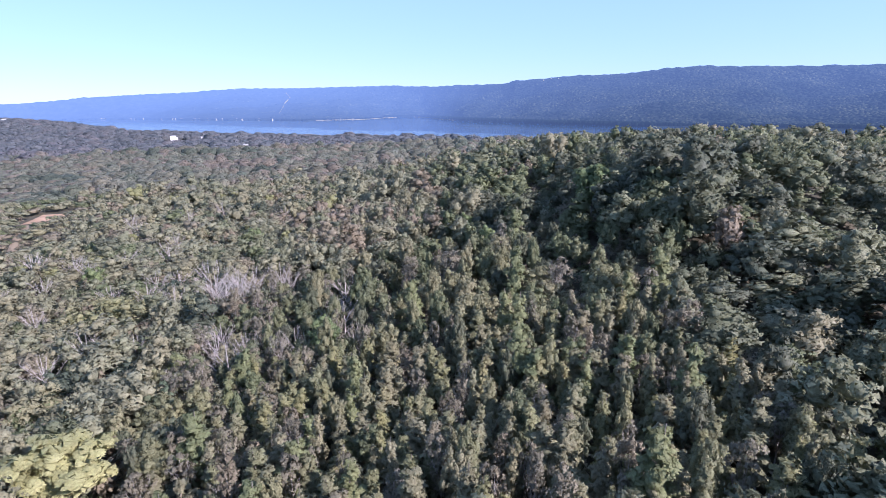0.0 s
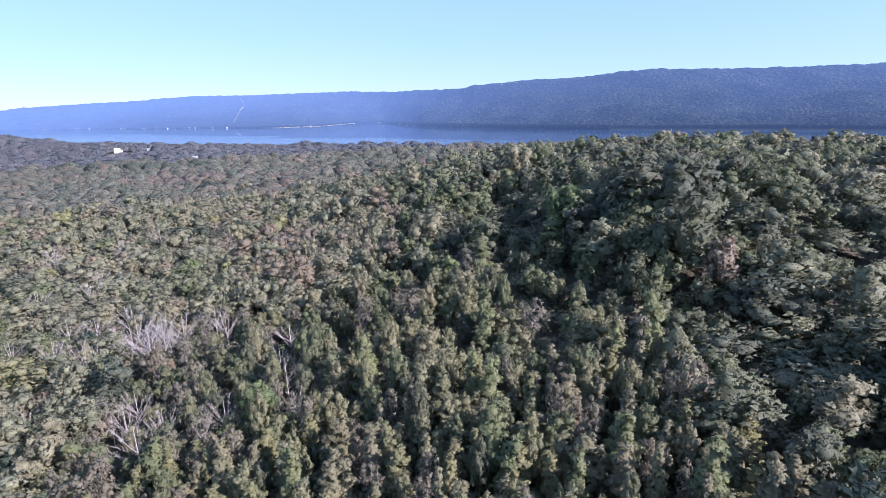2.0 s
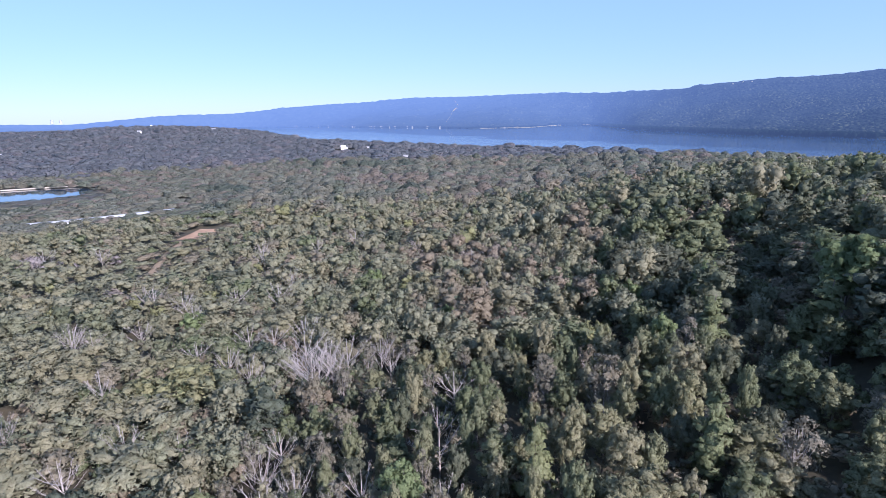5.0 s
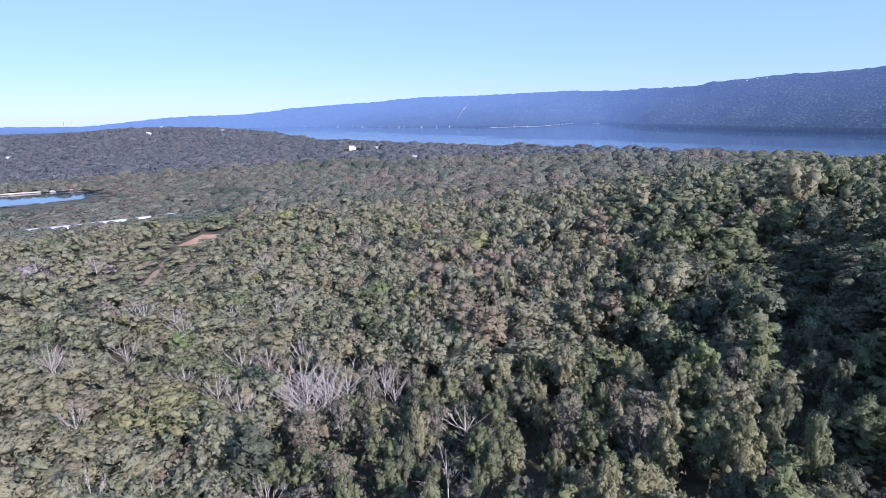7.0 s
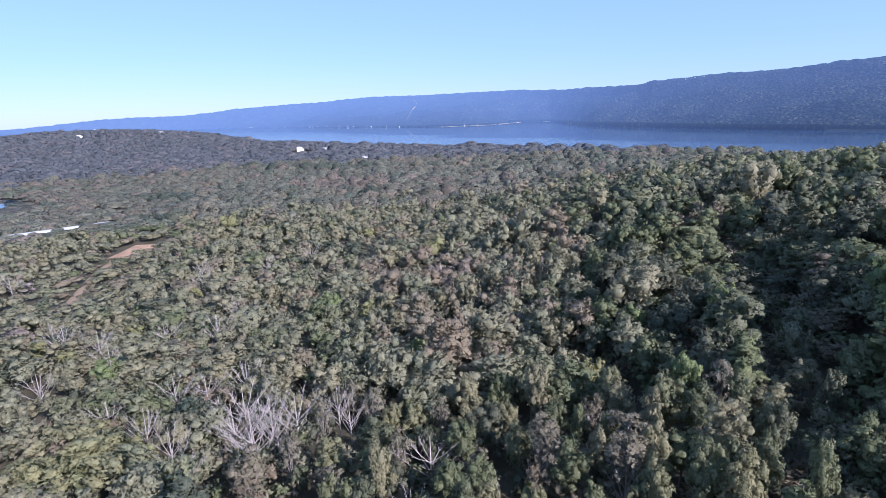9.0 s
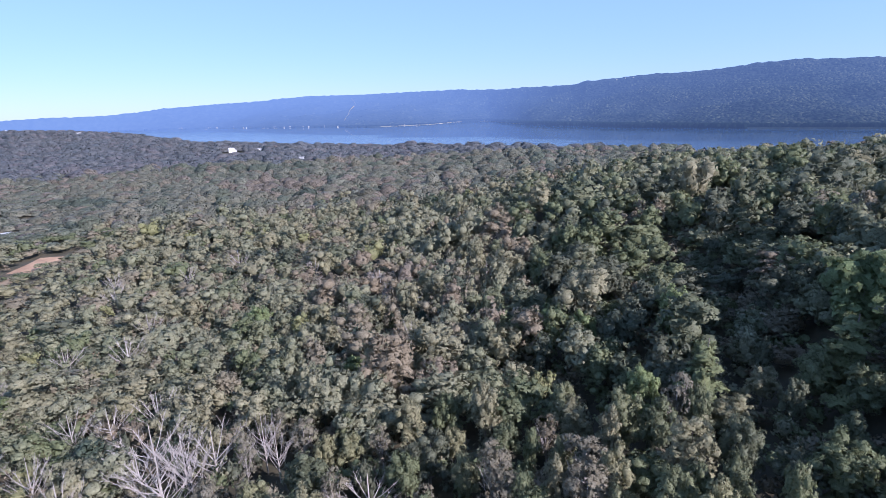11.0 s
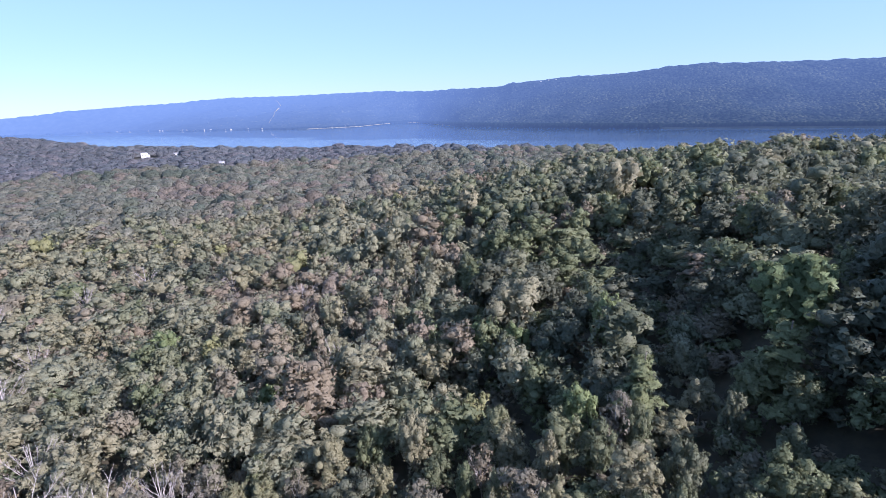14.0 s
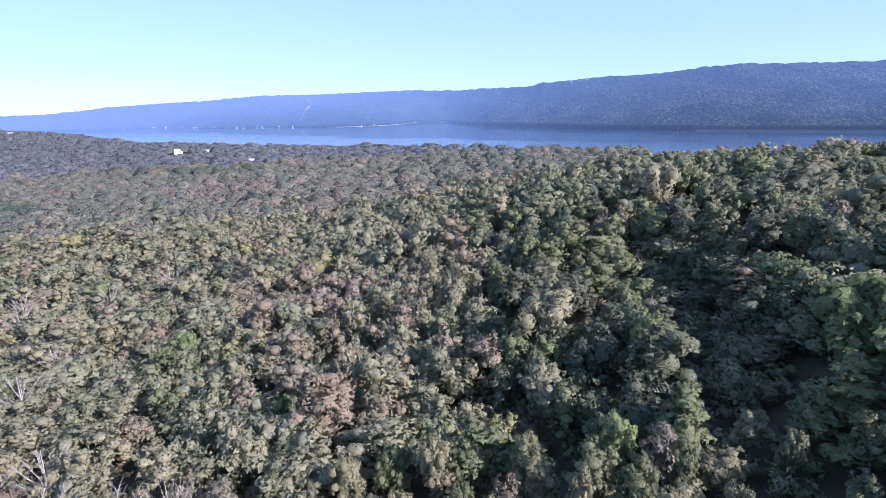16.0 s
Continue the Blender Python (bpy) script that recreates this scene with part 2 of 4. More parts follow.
def smooth_shade(me):
    me.polygons.foreach_set("use_smooth", np.ones(len(me.polygons), bool))
    return me


def part(name, bm, mat, parent, label=""):
    me = bpy.data.meshes.new(name)
    bm.to_mesh(me)
    bm.free()
    me.materials.append(mat)
    ob = new(name, me)
    ob.parent = parent
    return tagged(ob, label)


def under(name, me, parent, label=""):
    ob = new(name, me)
    ob.parent = parent
    return tagged(ob, label)


def box(bm, lo, hi):
    m = Matrix.Translation([(a + b) / 2 for a, b in zip(lo, hi)]) @ Matrix.Diagonal([b - a for a, b in zip(lo, hi)] + [1])
    return bmesh.ops.create_cube(bm, size=1, matrix=m)["verts"]


def sm(a, lo, hi):
    u = np.clip((a - lo) / (hi - lo), 0.0, 1.0)
    return u * u * (3 - 2 * u)


def waves(x, y, size, seed):
    """A smooth field of about -1 to 1 with features of that size."""
    r = np.random.RandomState(seed)
    v = 0
    for _ in range(7):
        a, k, p = r.uniform(0, 6.28), r.uniform(0.6, 1.7) / size, r.uniform(0, 6.28)
        v = v + np.sin((x * np.cos(a) + y * np.sin(a)) * k * 3.0 + p)
    return v / 3.0


# ---- the lie of the land ----
HUB = (0.0, 100.0)
AZ = [-180, -75, -60, -50, -43, -37, -31, -28, -24, -17, -13.8, -11, -7.8, -5.5, -3.9, -1.7, -0.2, 2.5, 5.1, 8, 12, 16.4, 21, 29, 38, 50, 70, 180]
NEAR_SHORE = [9000, 9000, 9000, 3900, 2300, 1800, 1450, 1400, 1310, 1170, 1125, 1095, 1058, 1030, 1012, 985, 960, 923, 897, 880, 870, 860, 850, 850, 850, 850, 850, 850]
FAR_SHORE = [9000, 9000, 9000, 3950, 4700, 4700, 4350, 4150, 3560, 3130, 2850, 2900, 2960, 3320, 3480, 3350, 2830, 2370, 2180, 2060, 1870, 1760, 1680, 1600, 1580, 1540, 1540, 1540]
FOOT_AZ = [-75, -54, -44, -37, -31, -28, -24, -17, -11, -5.5, -1.7, 0.5, 2.5, 5.1, 8, 14, 21, 37, 50, 70]
FOOT_R = [4300, 4300, 4720, 4720, 4400, 4200, 3640, 3230, 3080, 3400, 3420, 3000, 2560, 2340, 2160, 1850, 1700, 1610, 1570, 1570]
CREST_AZ = [-75, -56, -52.4, -50.6, -48.5, -46.3, -44.4, -41.5, -38.7, -36.7, -34.9, -32.9, -30.9, -28.4, -25.8, -23.8, -23.1, -19.8, -16.9, -13.7, -9.7, -5.4, -2.9, -0.3, 1.8, 4.8, 7.05, 7.7, 9.3, 11.4, 14, 16.9, 20, 22, 24.8, 29, 34, 38, 43, 50, 62]
CREST_R = [4850, 4850, 4850, 4850, 4850, 4850, 4850, 4850, 4850, 4850, 4850, 4850, 4850, 4850, 4850, 4840, 4830, 4800, 4760, 4650, 4450, 4200, 4020, 3780, 3555, 3245, 3056, 3020, 2960, 2920, 2860, 2782, 2715, 2690, 2651, 2651, 2700, 2740, 2800, 2900, 3000]
CREST_Z = [55, 54, 46, 44, 58, 76, 92, 103, 103, 111, 126, 147, 157, 170, 181, 187, 197, 214, 214, 214, 215, 213, 202, 191, 190, 182, 180, 190, 194, 200, 204, 202, 206, 217, 221, 212, 207, 205, 203, 203, 200]
POND, POND_U, POND_A, POND_B = (-597.0, 443.0), (0.73, 0.683), 90.0, 50.0


def polar(x, y):
    return np.hypot(x - HUB[0], y - HUB[1]), np.degrees(np.arctan2(x - HUB[0], y - HUB[1]))


def pond_field(x, y):
    dx, dy = x - POND[0], y - POND[1]
    u, v = dx * POND_U[0] + dy * POND_U[1], -dx * POND_U[1] + dy * POND_U[0]
    return np.abs(u / POND_A) ** 3 + np.abs(v / POND_B) ** 3


def lie(x, y):
    """Height of the dry land."""
    s = 0.55 + 0.45 * sm(y, 80, 230)
    mid = 22 - 25 * sm(y, 240, 340)
    hill = 33 * s / (1 + np.exp(-np.clip((x - mid) / 28, -30, 30))) * (1 - 0.75 * sm(y - 0.5 * np.clip(x - 40, 0, 160), 300, 620)) * (1 - 0.5 * sm(x, 200, 600)) * (1 - sm(y, 650, 950))
    hill = hill + 11 * np.exp(-((x - 92) / 46) ** 2 - ((y - 180) / 55) ** 2)
    hill = hill - 5 * np.exp(-((x - 45) / 15) ** 2 - ((y - 232) / 42) ** 2)
    knoll = 42 * np.exp(-((x + 1250) / 420) ** 2 - ((y - 1330) / 330) ** 2)
    knoll = knoll + 34 * np.exp(-((x + 1800) / 190) ** 2 - ((y - 1715) / 190) ** 2)
    mound = 6 * np.exp(-((x + 508) / 60) ** 2 - ((y - 1073) / 60) ** 2)
    return 1.5 + hill + knoll + mound


def height(x, y):
    """Height of the ground, with the basins of the lake and the pond."""
    r, az = polar(x, y)
    near, far = np.interp(az, AZ, NEAR_SHORE), np.interp(az, AZ, FAR_SHORE)
    near = near + 25 * waves(x, y, 300, 3)
    basin = sm(r, near - 50, near + 30) * (1 - sm(r, far - 10, far + 40))
    h = lie(x, y) * (1 - basin) - 4.0 * basin
    return np.where(pond_field(x, y) < 1.6, h - 3.0 * (1 - sm(pond_field(x, y), 0.7, 1.3)), h)


def ground_at(x, y):
    return float(height(np.float64(x), np.float64(y)))


# ---- ground sheet, fine in the middle, out to the horizon ----
az_steps = np.radians(np.concatenate([np.arange(-180, -66, 3.0), np.arange(-66, 62, 0.9), np.arange(62, 180, 3.0)]))
r_steps = np.concatenate([[0.001], np.arange(12, 420, 7.0), np.geomspace(420, 7000, 110)])
rr, aa = np.meshgrid(r_steps, az_steps)
gx, gy = HUB[0] + rr * np.sin(aa), HUB[1] + rr * np.cos(aa)
gz = height(gx, gy) + 0.25 * waves(gx, gy, 12, 5)
rows_n, cols_n = gx.shape
i0 = np.arange(rows_n)[:, None] * cols_n + np.arange(cols_n - 1)[None, :]
i1 = ((np.arange(rows_n) + 1) % rows_n)[:, None] * cols_n + np.arange(cols_n - 1)[None, :]
quads = np.stack([i0, i1, i1 + 1, i0 + 1], -1).reshape(-1, 4)[:, ::-1]
ground = tagged(new("ground", smooth_shade(mesh("ground", np.stack([gx, gy, gz], -1).reshape(-1, 3), [quads], litter))),
                "brown leaf-littered forest floor reaching to the horizon", "ground", kind="structure")

# ---- lake and pond ----
az_l = np.radians(np.arange(-48, 72, 0.5))
inner, outer = np.interp(np.degrees(az_l), AZ, NEAR_SHORE) - 130, np.interp(np.degrees(az_l), AZ, FAR_SHORE) + 60
ring = np.concatenate([np.stack([HUB[0] + q * np.sin(az_l), HUB[1] + q * np.cos(az_l), np.zeros_like(q)], -1) for q in (inner, outer)])
k = np.arange(len(az_l) - 1)
lake = tagged(new("water", mesh("water", ring, [np.stack([k, k + len(az_l), k + 1 + len(az_l), k + 1], -1)[:, ::-1]], lake_water)),
              "calm deep blue lake below a wooded mountain", "lake", kind="structure")
a = np.linspace(0, 2 * np.pi, 48, endpoint=False)
cu = np.sign(np.cos(a)) * np.abs(np.cos(a)) ** (2 / 3) * POND_A * 1.04
cv = np.sign(np.sin(a)) * np.abs(np.sin(a)) ** (2 / 3) * POND_B * 1.04
rim = np.stack([POND[0] + cu * POND_U[0] - cv * POND_U[1], POND[1] + cu * POND_U[1] + cv * POND_U[0], np.full_like(a, 0.7)], -1)
pond = tagged(new("water", mesh("water", rim, [np.arange(48)[None, ::1]], pond_water)), "small blue pond mirroring the trees on its bank", "pond", kind="structure")


def ribbon(name, line, width, lift, mat, label, category, kind="structure", top=0.0):
    """A strip of made ground along a line, draped on the land, with sloped edges."""
    pts = np.array(line, float)
    out = []
    for p, q in zip(pts[:-1], pts[1:]):
        c = max(2, int(np.hypot(*(q - p)) / 6))
        out += [p + (q - p) * i / c for i in range(c)]
    pts = np.array(out + [pts[-1]])
    d = np.gradient(pts, axis=0)
    d /= np.hypot(d[:, 0], d[:, 1])[:, None]
    side = np.stack([d[:, 1], -d[:, 0]], -1)
    w = (width / 2 * (1 + 0.12 * waves(pts[:, 0], pts[:, 1], 15, 9)))[:, None] if kind == "structure" and not top else width / 2
    vs = []
    for o, z in ((-1.25, -0.4), (-1, lift), (-0.33, lift + 0.03), (0.33, lift + 0.03), (1, lift), (1.25, -0.4)):
        e = pts + side * o * w
        vs.append(np.column_stack([e, height(e[:, 0], e[:, 1]) + z + top * (abs(o) <= 1)]))
    v = np.concatenate(vs)
    m_ = len(pts)
    f = np.concatenate([np.stack([np.arange(m_ - 1) + b * m_, np.arange(1, m_) + b * m_, np.arange(1, m_) + (b + 1) * m_, np.arange(m_ - 1) + (b + 1) * m_], -1) for b in range(5)])
    return tagged(new(name, mesh(name, v, [f[:, ::-1]], mat)), label, category, kind=kind)


ROAD = [(-566, 158), (-476, 252), (-405, 324), (-376, 352), (-350, 388), (-334, 413)]
TRACK = [(-247, 324), (-236, 302), (-226, 285), (-216, 270), (-206, 255)]
PAD = [(-247, 325), (-250, 339), (-255, 356)]
ribbon("road", ROAD, 11, 0.25, concrete, "pale concrete highway between low trees", "road", top=1.5)
ribbon("dirt_track", TRACK, 5.5, 0.12, weeds, "brown weedy track cut through the scrub", "track")
ribbon("dirt_pad", PAD, 13, 0.25, dirt, "bare reddish dirt clearing at the end of the track", "clearing")
ribbon("sand_bank", [(-408, 470), (-368, 458)], 12, 0.2, sand, "pale sandy patch between bushes", "clearing")
far_bank = [(POND[0] + u * POND_U[0] - 56 * POND_U[1], POND[1] + u * POND_U[1] + 56 * POND_U[0]) for u in (-120, -60, 0, 60, 95)]
ribbon("pond_bank", far_bank, 2.6, 0.2, sand, "pale earth bank along the pond", "bank", top=0.6)


# ---- mountain across the lake ----
def mountain(az, v):
    """Place on the mountainside: v runs from the shore (0) over the crest (1) to the plateau behind."""
    r0, r1, z1 = np.interp(az, FOOT_AZ, FOOT_R) - 5, np.interp(az, CREST_AZ, CREST_R), np.interp(az, CREST_AZ, CREST_Z)
    r = r0 + (r1 - r0) * v
    x, y = HUB[0] + r * np.sin(np.radians(az)), HUB[1] + r * np.cos(np.radians(az))
    s = np.clip(v, 0, 1)
    p = 0.45 * s + 0.47 * s ** 2 + 0.08 * sm(s, 0.82, 0.97)
    z = z1 * p + 13 * waves(x, y, 420, 11) * np.sin(np.pi * s) + 8 * waves(x, y, 130, 12) * np.sin(np.pi * s)
    z = z + np.where(v > 0.9, 2.0 * waves(x, y, 50, 13) + 1.5 * waves(x, y, 17, 14), 0) - np.where(v > 1, 60 * (v - 1), 0)
    return x, y, z


ma, mv = np.meshgrid(np.arange(-75, 56.01, 0.2), np.concatenate([[-0.02, -0.01], np.linspace(0.0, 0.9, 19), [0.93, 0.96, 0.985, 1.0, 1.15, 1.5]]), indexing="ij")
mx, my, mz = mountain(ma, mv)
edge = np.interp(ma, AZ, FAR_SHORE) + np.where(mv < -0.015, 2.0, 14.0)
mx, my = np.where(mv < 0, HUB[0] + edge * np.sin(np.radians(ma)), mx), np.where(mv < 0, HUB[1] + edge * np.cos(np.radians(ma)), my)
mz = np.where(mv < -0.015, -3, np.where(mv < 0, 4.0, mz + 3.0))
n_a, n_v = ma.shape
j0 = np.arange(n_a - 1)[:, None] * n_v + np.arange(n_v - 1)[None, :]
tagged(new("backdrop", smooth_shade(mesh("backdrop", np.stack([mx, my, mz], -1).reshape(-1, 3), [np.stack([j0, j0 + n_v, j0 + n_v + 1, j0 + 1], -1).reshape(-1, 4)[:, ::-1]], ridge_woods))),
       "long wooded mountain with a flat crest, blue from painted-on haze", "mountain", kind="structure")

# ---- leaves, crowns and trunks ----
PHI = (1 + 5 ** 0.5) / 2
ICO = np.array([(-1, PHI, 0), (1, PHI, 0), (-1, -PHI, 0), (1, -PHI, 0), (0, -1, PHI), (0, 1, PHI), (0, -1, -PHI), (0, 1, -PHI), (PHI, 0, -1), (PHI, 0, 1), (-PHI, 0, -1), (-PHI, 0, 1)])
ICO = ICO / np.linalg.norm(ICO[0])
ICO_F = np.array([(0, 11, 5), (0, 5, 1), (0, 1, 7), (0, 7, 10), (0, 10, 11), (1, 5, 9), (5, 11, 4), (11, 10, 2), (10, 7, 6), (7, 1, 8),
                  (3, 9, 4), (3, 4, 2), (3, 2, 6), (3, 6, 8), (3, 8, 9), (4, 9, 5), (2, 4, 11), (6, 2, 10), (8, 6, 7), (9, 8, 1)])


def unit(v):
    return v / np.maximum(np.linalg.norm(v, axis=-1, keepdims=True), 1e-9)


def lobes_of(kind, rng):
    """Centres and radii of the leafy masses of a crown, for a tree about 15 m tall."""
    c, s = [], []
    if kind == "poplar":
        top = rng.uniform(12.6, 14.2)
        c.append((0, 0, 6.4)), s.append((1.25, 1.25, 4.6))
        c.append((0, 0, top - 2.4)), s.append((0.7, 0.7, 2.2))
        for i in range(14):
            u_ = (i + rng.uniform(0, 1)) / 14
            h = 2.6 + (top - 3.4) * u_
            a_ = i * 2.4 + rng.uniform(-0.6, 0.6)
            q = (1.55 * (1 - u_) ** 0.75 + 0.1) * rng.uniform(0.45, 1.15)
            c.append((q * np.cos(a_), q * np.sin(a_), h))
            w = rng.uniform(0.55, 0.95) * (1.1 - 0.45 * u_)
            s.append((w, w, w * rng.uniform(1.3, 2.1)))
    elif kind in ("oak", "scrub"):
        mid, wide, tall = (8.2, 2.7, 4.7) if kind == "oak" else (6.6, 3.3, 3.8)
        mid, wide, tall = mid + rng.uniform(-0.5, 0.5), wide * rng.uniform(0.88, 1.1), tall * rng.uniform(0.92, 1.1)
        c.append((0, 0, mid)), s.append((wide * 0.85, wide * 0.85, tall * 0.85))
        for i in range(17):
            e = -0.5 + 1.45 * (i + rng.uniform(0.1, 0.9)) / 17
            a_ = i * 2.4 + rng.uniform(-0.5, 0.5)
            q = math.sqrt(max(0.0, 1 - e * e)) * wide * rng.uniform(0.6, 1.4)
            c.append((q * np.cos(a_), q * np.sin(a_), mid + e * tall * rng.uniform(0.7, 1.12)))
            w = rng.uniform(0.7, 1.6)
            s.append((w, w, w * rng.uniform(0.7, 1.2)))
    elif kind == "pine":
        for i in range(13):
            a_, h = i * 2.4, 4.5 + i * 0.82
            q = 2.3 * (1 - i / 14)
            c.append((q * np.cos(a_), q * np.sin(a_), h))
            w = 1.75 * (1.15 - i / 15)
            s.append((w, w, 0.5))
    else:
        for i in range(11):
            a_, h = i * 2.4 + rng.uniform(-0.4, 0.4), 4.0 + 9.0 * (i + rng.uniform(0, 1)) / 11
            q = 2.3 * rng.uniform(0.5, 1.1) * (1 - max(0.0, (h - 8) / 7) ** 2)
            c.append((q * np.cos(a_), q * np.sin(a_), h))
            w = rng.uniform(1.1, 1.8)
            s.append((w, w, w * 0.9))
    return np.array(c, float), np.array(s, float)


def crown(kind, count, size, rng, core=0.8, fill=(0.7, 1.2), masses=0):
    """Leaf clumps as small three-cornered sprays on knobs that sit on the lobes, round a leafy core."""
    c, s = lobes_of(kind, rng)
    area = s[:, 0] * s[:, 2]
    # knobs: small masses over the upper and outer sides of each lobe
    host = np.concatenate([np.full(max(4, int(round(4.2 * a_ ** 0.8))), j) for j, a_ in enumerate(area)])
    k_dir = unit(rng.normal(size=(len(host), 3)) + (0, 0, 0.25))
    knob = c[host] + k_dir * s[host] * rng.uniform(0.7, 1.12, (len(host), 1))
    wide = np.clip(s[host].min(1, keepdims=True) * rng.uniform(0.3, 0.62, (len(host), 1)), 0.28, 0.95)
    pick = rng.choice(len(host), int(count * 1.9), p=wide[:, 0] ** 2 / (wide ** 2).sum())
    d = unit(rng.normal(size=(len(pick), 3)))
    d[:, 2] = np.where(d[:, 2] < -0.4, -d[:, 2], d[:, 2])
    p = knob[pick] + d * wide[pick] * rng.uniform(*fill, (len(pick), 1))
    inside = np.zeros(len(p), bool)
    for j in range(len(c)):
        inside |= np.sum(((p - c[j]) / s[j]) ** 2, 1) < 0.55
    p, d, pick = p[~inside][:count], d[~inside][:count], pick[~inside][:count]
    mass = unit((p - c[host[pick]]) / s[host[pick]] ** 2)
    n_ = unit(d + rng.normal(0, 0.6, d.shape))
    t = unit(np.cross(n_, rng.normal(size=d.shape)))
    b = np.cross(n_, t)
    z = size * rng.uniform(0.6, 1.3, (len(p), 1))
    v = np.stack([p + t * z * 0.62, p - t * z * 0.34 + b * z * 0.5, p - t * z * 0.34 - b * z * 0.5], 1).reshape(-1, 3)
    whole = unit((p - (0, 0, 7.0)) / (3.4, 3.4, 5.5))
    lit = unit(d * 0.34 + mass * 0.36 + whole * 0.26 + (0, 0, 0.46) + rng.normal(0, 0.12, d.shape))
    lit = [np.repeat(lit, 3, 0)]
    vs, f3 = [v], [np.arange(len(v)).reshape(-1, 3)]
    if core:
        base = len(v)
        for j in np.argsort(-area)[:masses or len(c)]:
            vs.append(c[j] + ICO * s[j] * core * rng.uniform(0.85, 1.1, (12, 1)))
            f3.append(ICO_F + base)
            lit.append(unit(ICO + (0, 0, 0.3)))
            base += 12
    return np.concatenate(vs), np.concatenate(f3), np.concatenate(lit)


def tubes(runs, sides=5):
    """Tapered limbs: each run is a list of (x, y, z, radius)."""
    vs, fs, base = [], [], 0
    ang = np.linspace(0, 2 * np.pi, sides, endpoint=False)
    for run in runs:
        run = np.array(run, float)
        d = unit(np.gradient(run[:, :3], axis=0))
        e1 = unit(np.cross(d, np.array((0.31, 0.87, 0.12))))
        e2 = np.cross(d, e1)
        ringv = run[:, None, :3] + run[:, None, 3:] * (np.cos(ang)[None, :, None] * e1[:, None] + np.sin(ang)[None, :, None] * e2[:, None])
        vs.append(ringv.reshape(-1, 3))
        for i in range(len(run) - 1):
            q = np.arange(sides)
            fs.append(np.stack([q, (q + 1) % sides, (q + 1) % sides + sides, q + sides], -1) + base + i * sides)
        base += len(run) * sides
    return np.concatenate(vs), np.concatenate(fs)


def trunk_runs(h, r, rng, limbs, spread, rise=0.95):
    lean = rng.normal(0, 0.25, 2)
    runs = [[(lean[0] * i / 4, lean[1] * i / 4, -0.5 + (h + 0.5) * i / 4, r * (1 - 0.2 * i)) for i in range(5)]]
    for i in range(limbs):
        z = h * rng.uniform(0.3, 0.8) / max(1, rise * 0.75)
        a_ = i * 2.4 + rng.uniform(-0.4, 0.4)
        q = spread * rng.uniform(0.6, 1.0) * (1.15 - z / h * 0.6)
        o = (lean[0] * z / h, lean[1] * z / h)
        runs.append([(o[0], o[1], z, r * 0.42), (o[0] + q * 0.5 * np.cos(a_), o[1] + q * 0.5 * np.sin(a_), z + q * 0.42 * rise, r * 0.25),
                     (o[0] + q * np.cos(a_), o[1] + q * np.sin(a_), z + q * rise, r * 0.06)])
    return runs


def bare_runs(h, r, rng, limbs=13, twigs=14):
    runs = trunk_runs(h, r, rng, limbs, h * 0.26, 2.0)
    for run in runs[1:limbs + 1]:
        p, q = np.array(run[1]), np.array(run[2])
        for _ in range(twigs):
            u = rng.uniform(0, 1)
            o = p + (q - p) * u
            e = unit(q[:3] - p[:3] + rng.normal(0, 0.9, 3) + (0, 0, 1.2)) * rng.uniform(0.9, 2.0)
            runs.append([(*o[:3], r * 0.14), (*(o[:3] + e * 0.5 + rng.normal(0, 0.1, 3)), r * 0.1), (*(o[:3] + e), r * 0.03)])
    return runs


def tree(kind, name, leaf, label, seed, count, size, wood=None, core=0.8):
    """A tree standing at the origin: trunk with limbs, and a crown."""
    rng = np.random.RandomState(seed)
    root = new(name)
    root.empty_display_size = 0.5
    h, r = {"poplar": (13.5, 0.17), "oak": (11.5, 0.26), "pine": (14, 0.2), "turning": (12, 0.2), "bare": (13.0, 0.14)}[kind]
    runs = bare_runs(h, r, rng, twigs=10 if kind == "bare" else 3) if kind in ("bare", "turning") else trunk_runs(h, r, rng, 5, 2.6 if kind == "oak" else 1.2)
    limbs = runs[:14] if kind == "bare" else runs
    v, f = tubes(limbs, 4)
    under("trunk", smooth_shade(mesh("trunk", v, [f], wood or bark)), root)
    if kind == "bare":
        v, f = tubes(runs[14:], 3)
        under("crown", mesh("crown", v, [f], wood), root, "bare pale grey twigs")
    if leaf:
        v, f3, lit = crown(kind, count, size, rng, core)
        under("crown", mesh("crown", v, [f3], leaf, normals=lit), root)
    return tagged(root, label, "tree")


def at(x, y, h_scale, w_scale, turn):
    return Matrix.Translation((x, y, ground_at(x, y) - 0.1)) @ Matrix.Rotation(turn, 4, "Z") @ Matrix.Diagonal((w_scale, w_scale, h_scale, 1))


LEAVES, CLUMP = 2100, 0.46
KINDS = {
    "poplar": ("slender_tree", "poplar", [(poplar_leaf, "slender olive-green autumn tree in dense woods")], 4),
    "oak": ("oak_tree", "oak", [(oak_leaf, "broad green oak with a rounded leafy crown")], 7),
    "turning": ("turning_tree", "turning", [(turning_leaf, "thinning brownish tree with bare twigs showing")], 3),
    "pine": ("pine_tree", "pine", [(pine_leaf, "dark green pine with layered boughs")], 2),
    "bright": ("poplar_tree", "poplar", [(bright_leaf, "bright yellow-green tree among duller ones")], 2),
    "green": ("green_tree", "oak", [(tulip_leaf, "fresh green tree standing out among duller ones")], 2),
    "bare": ("bare_tree", "bare", [(None, "leafless pale grey tree with forked limbs")], 3),
}
protos = {}
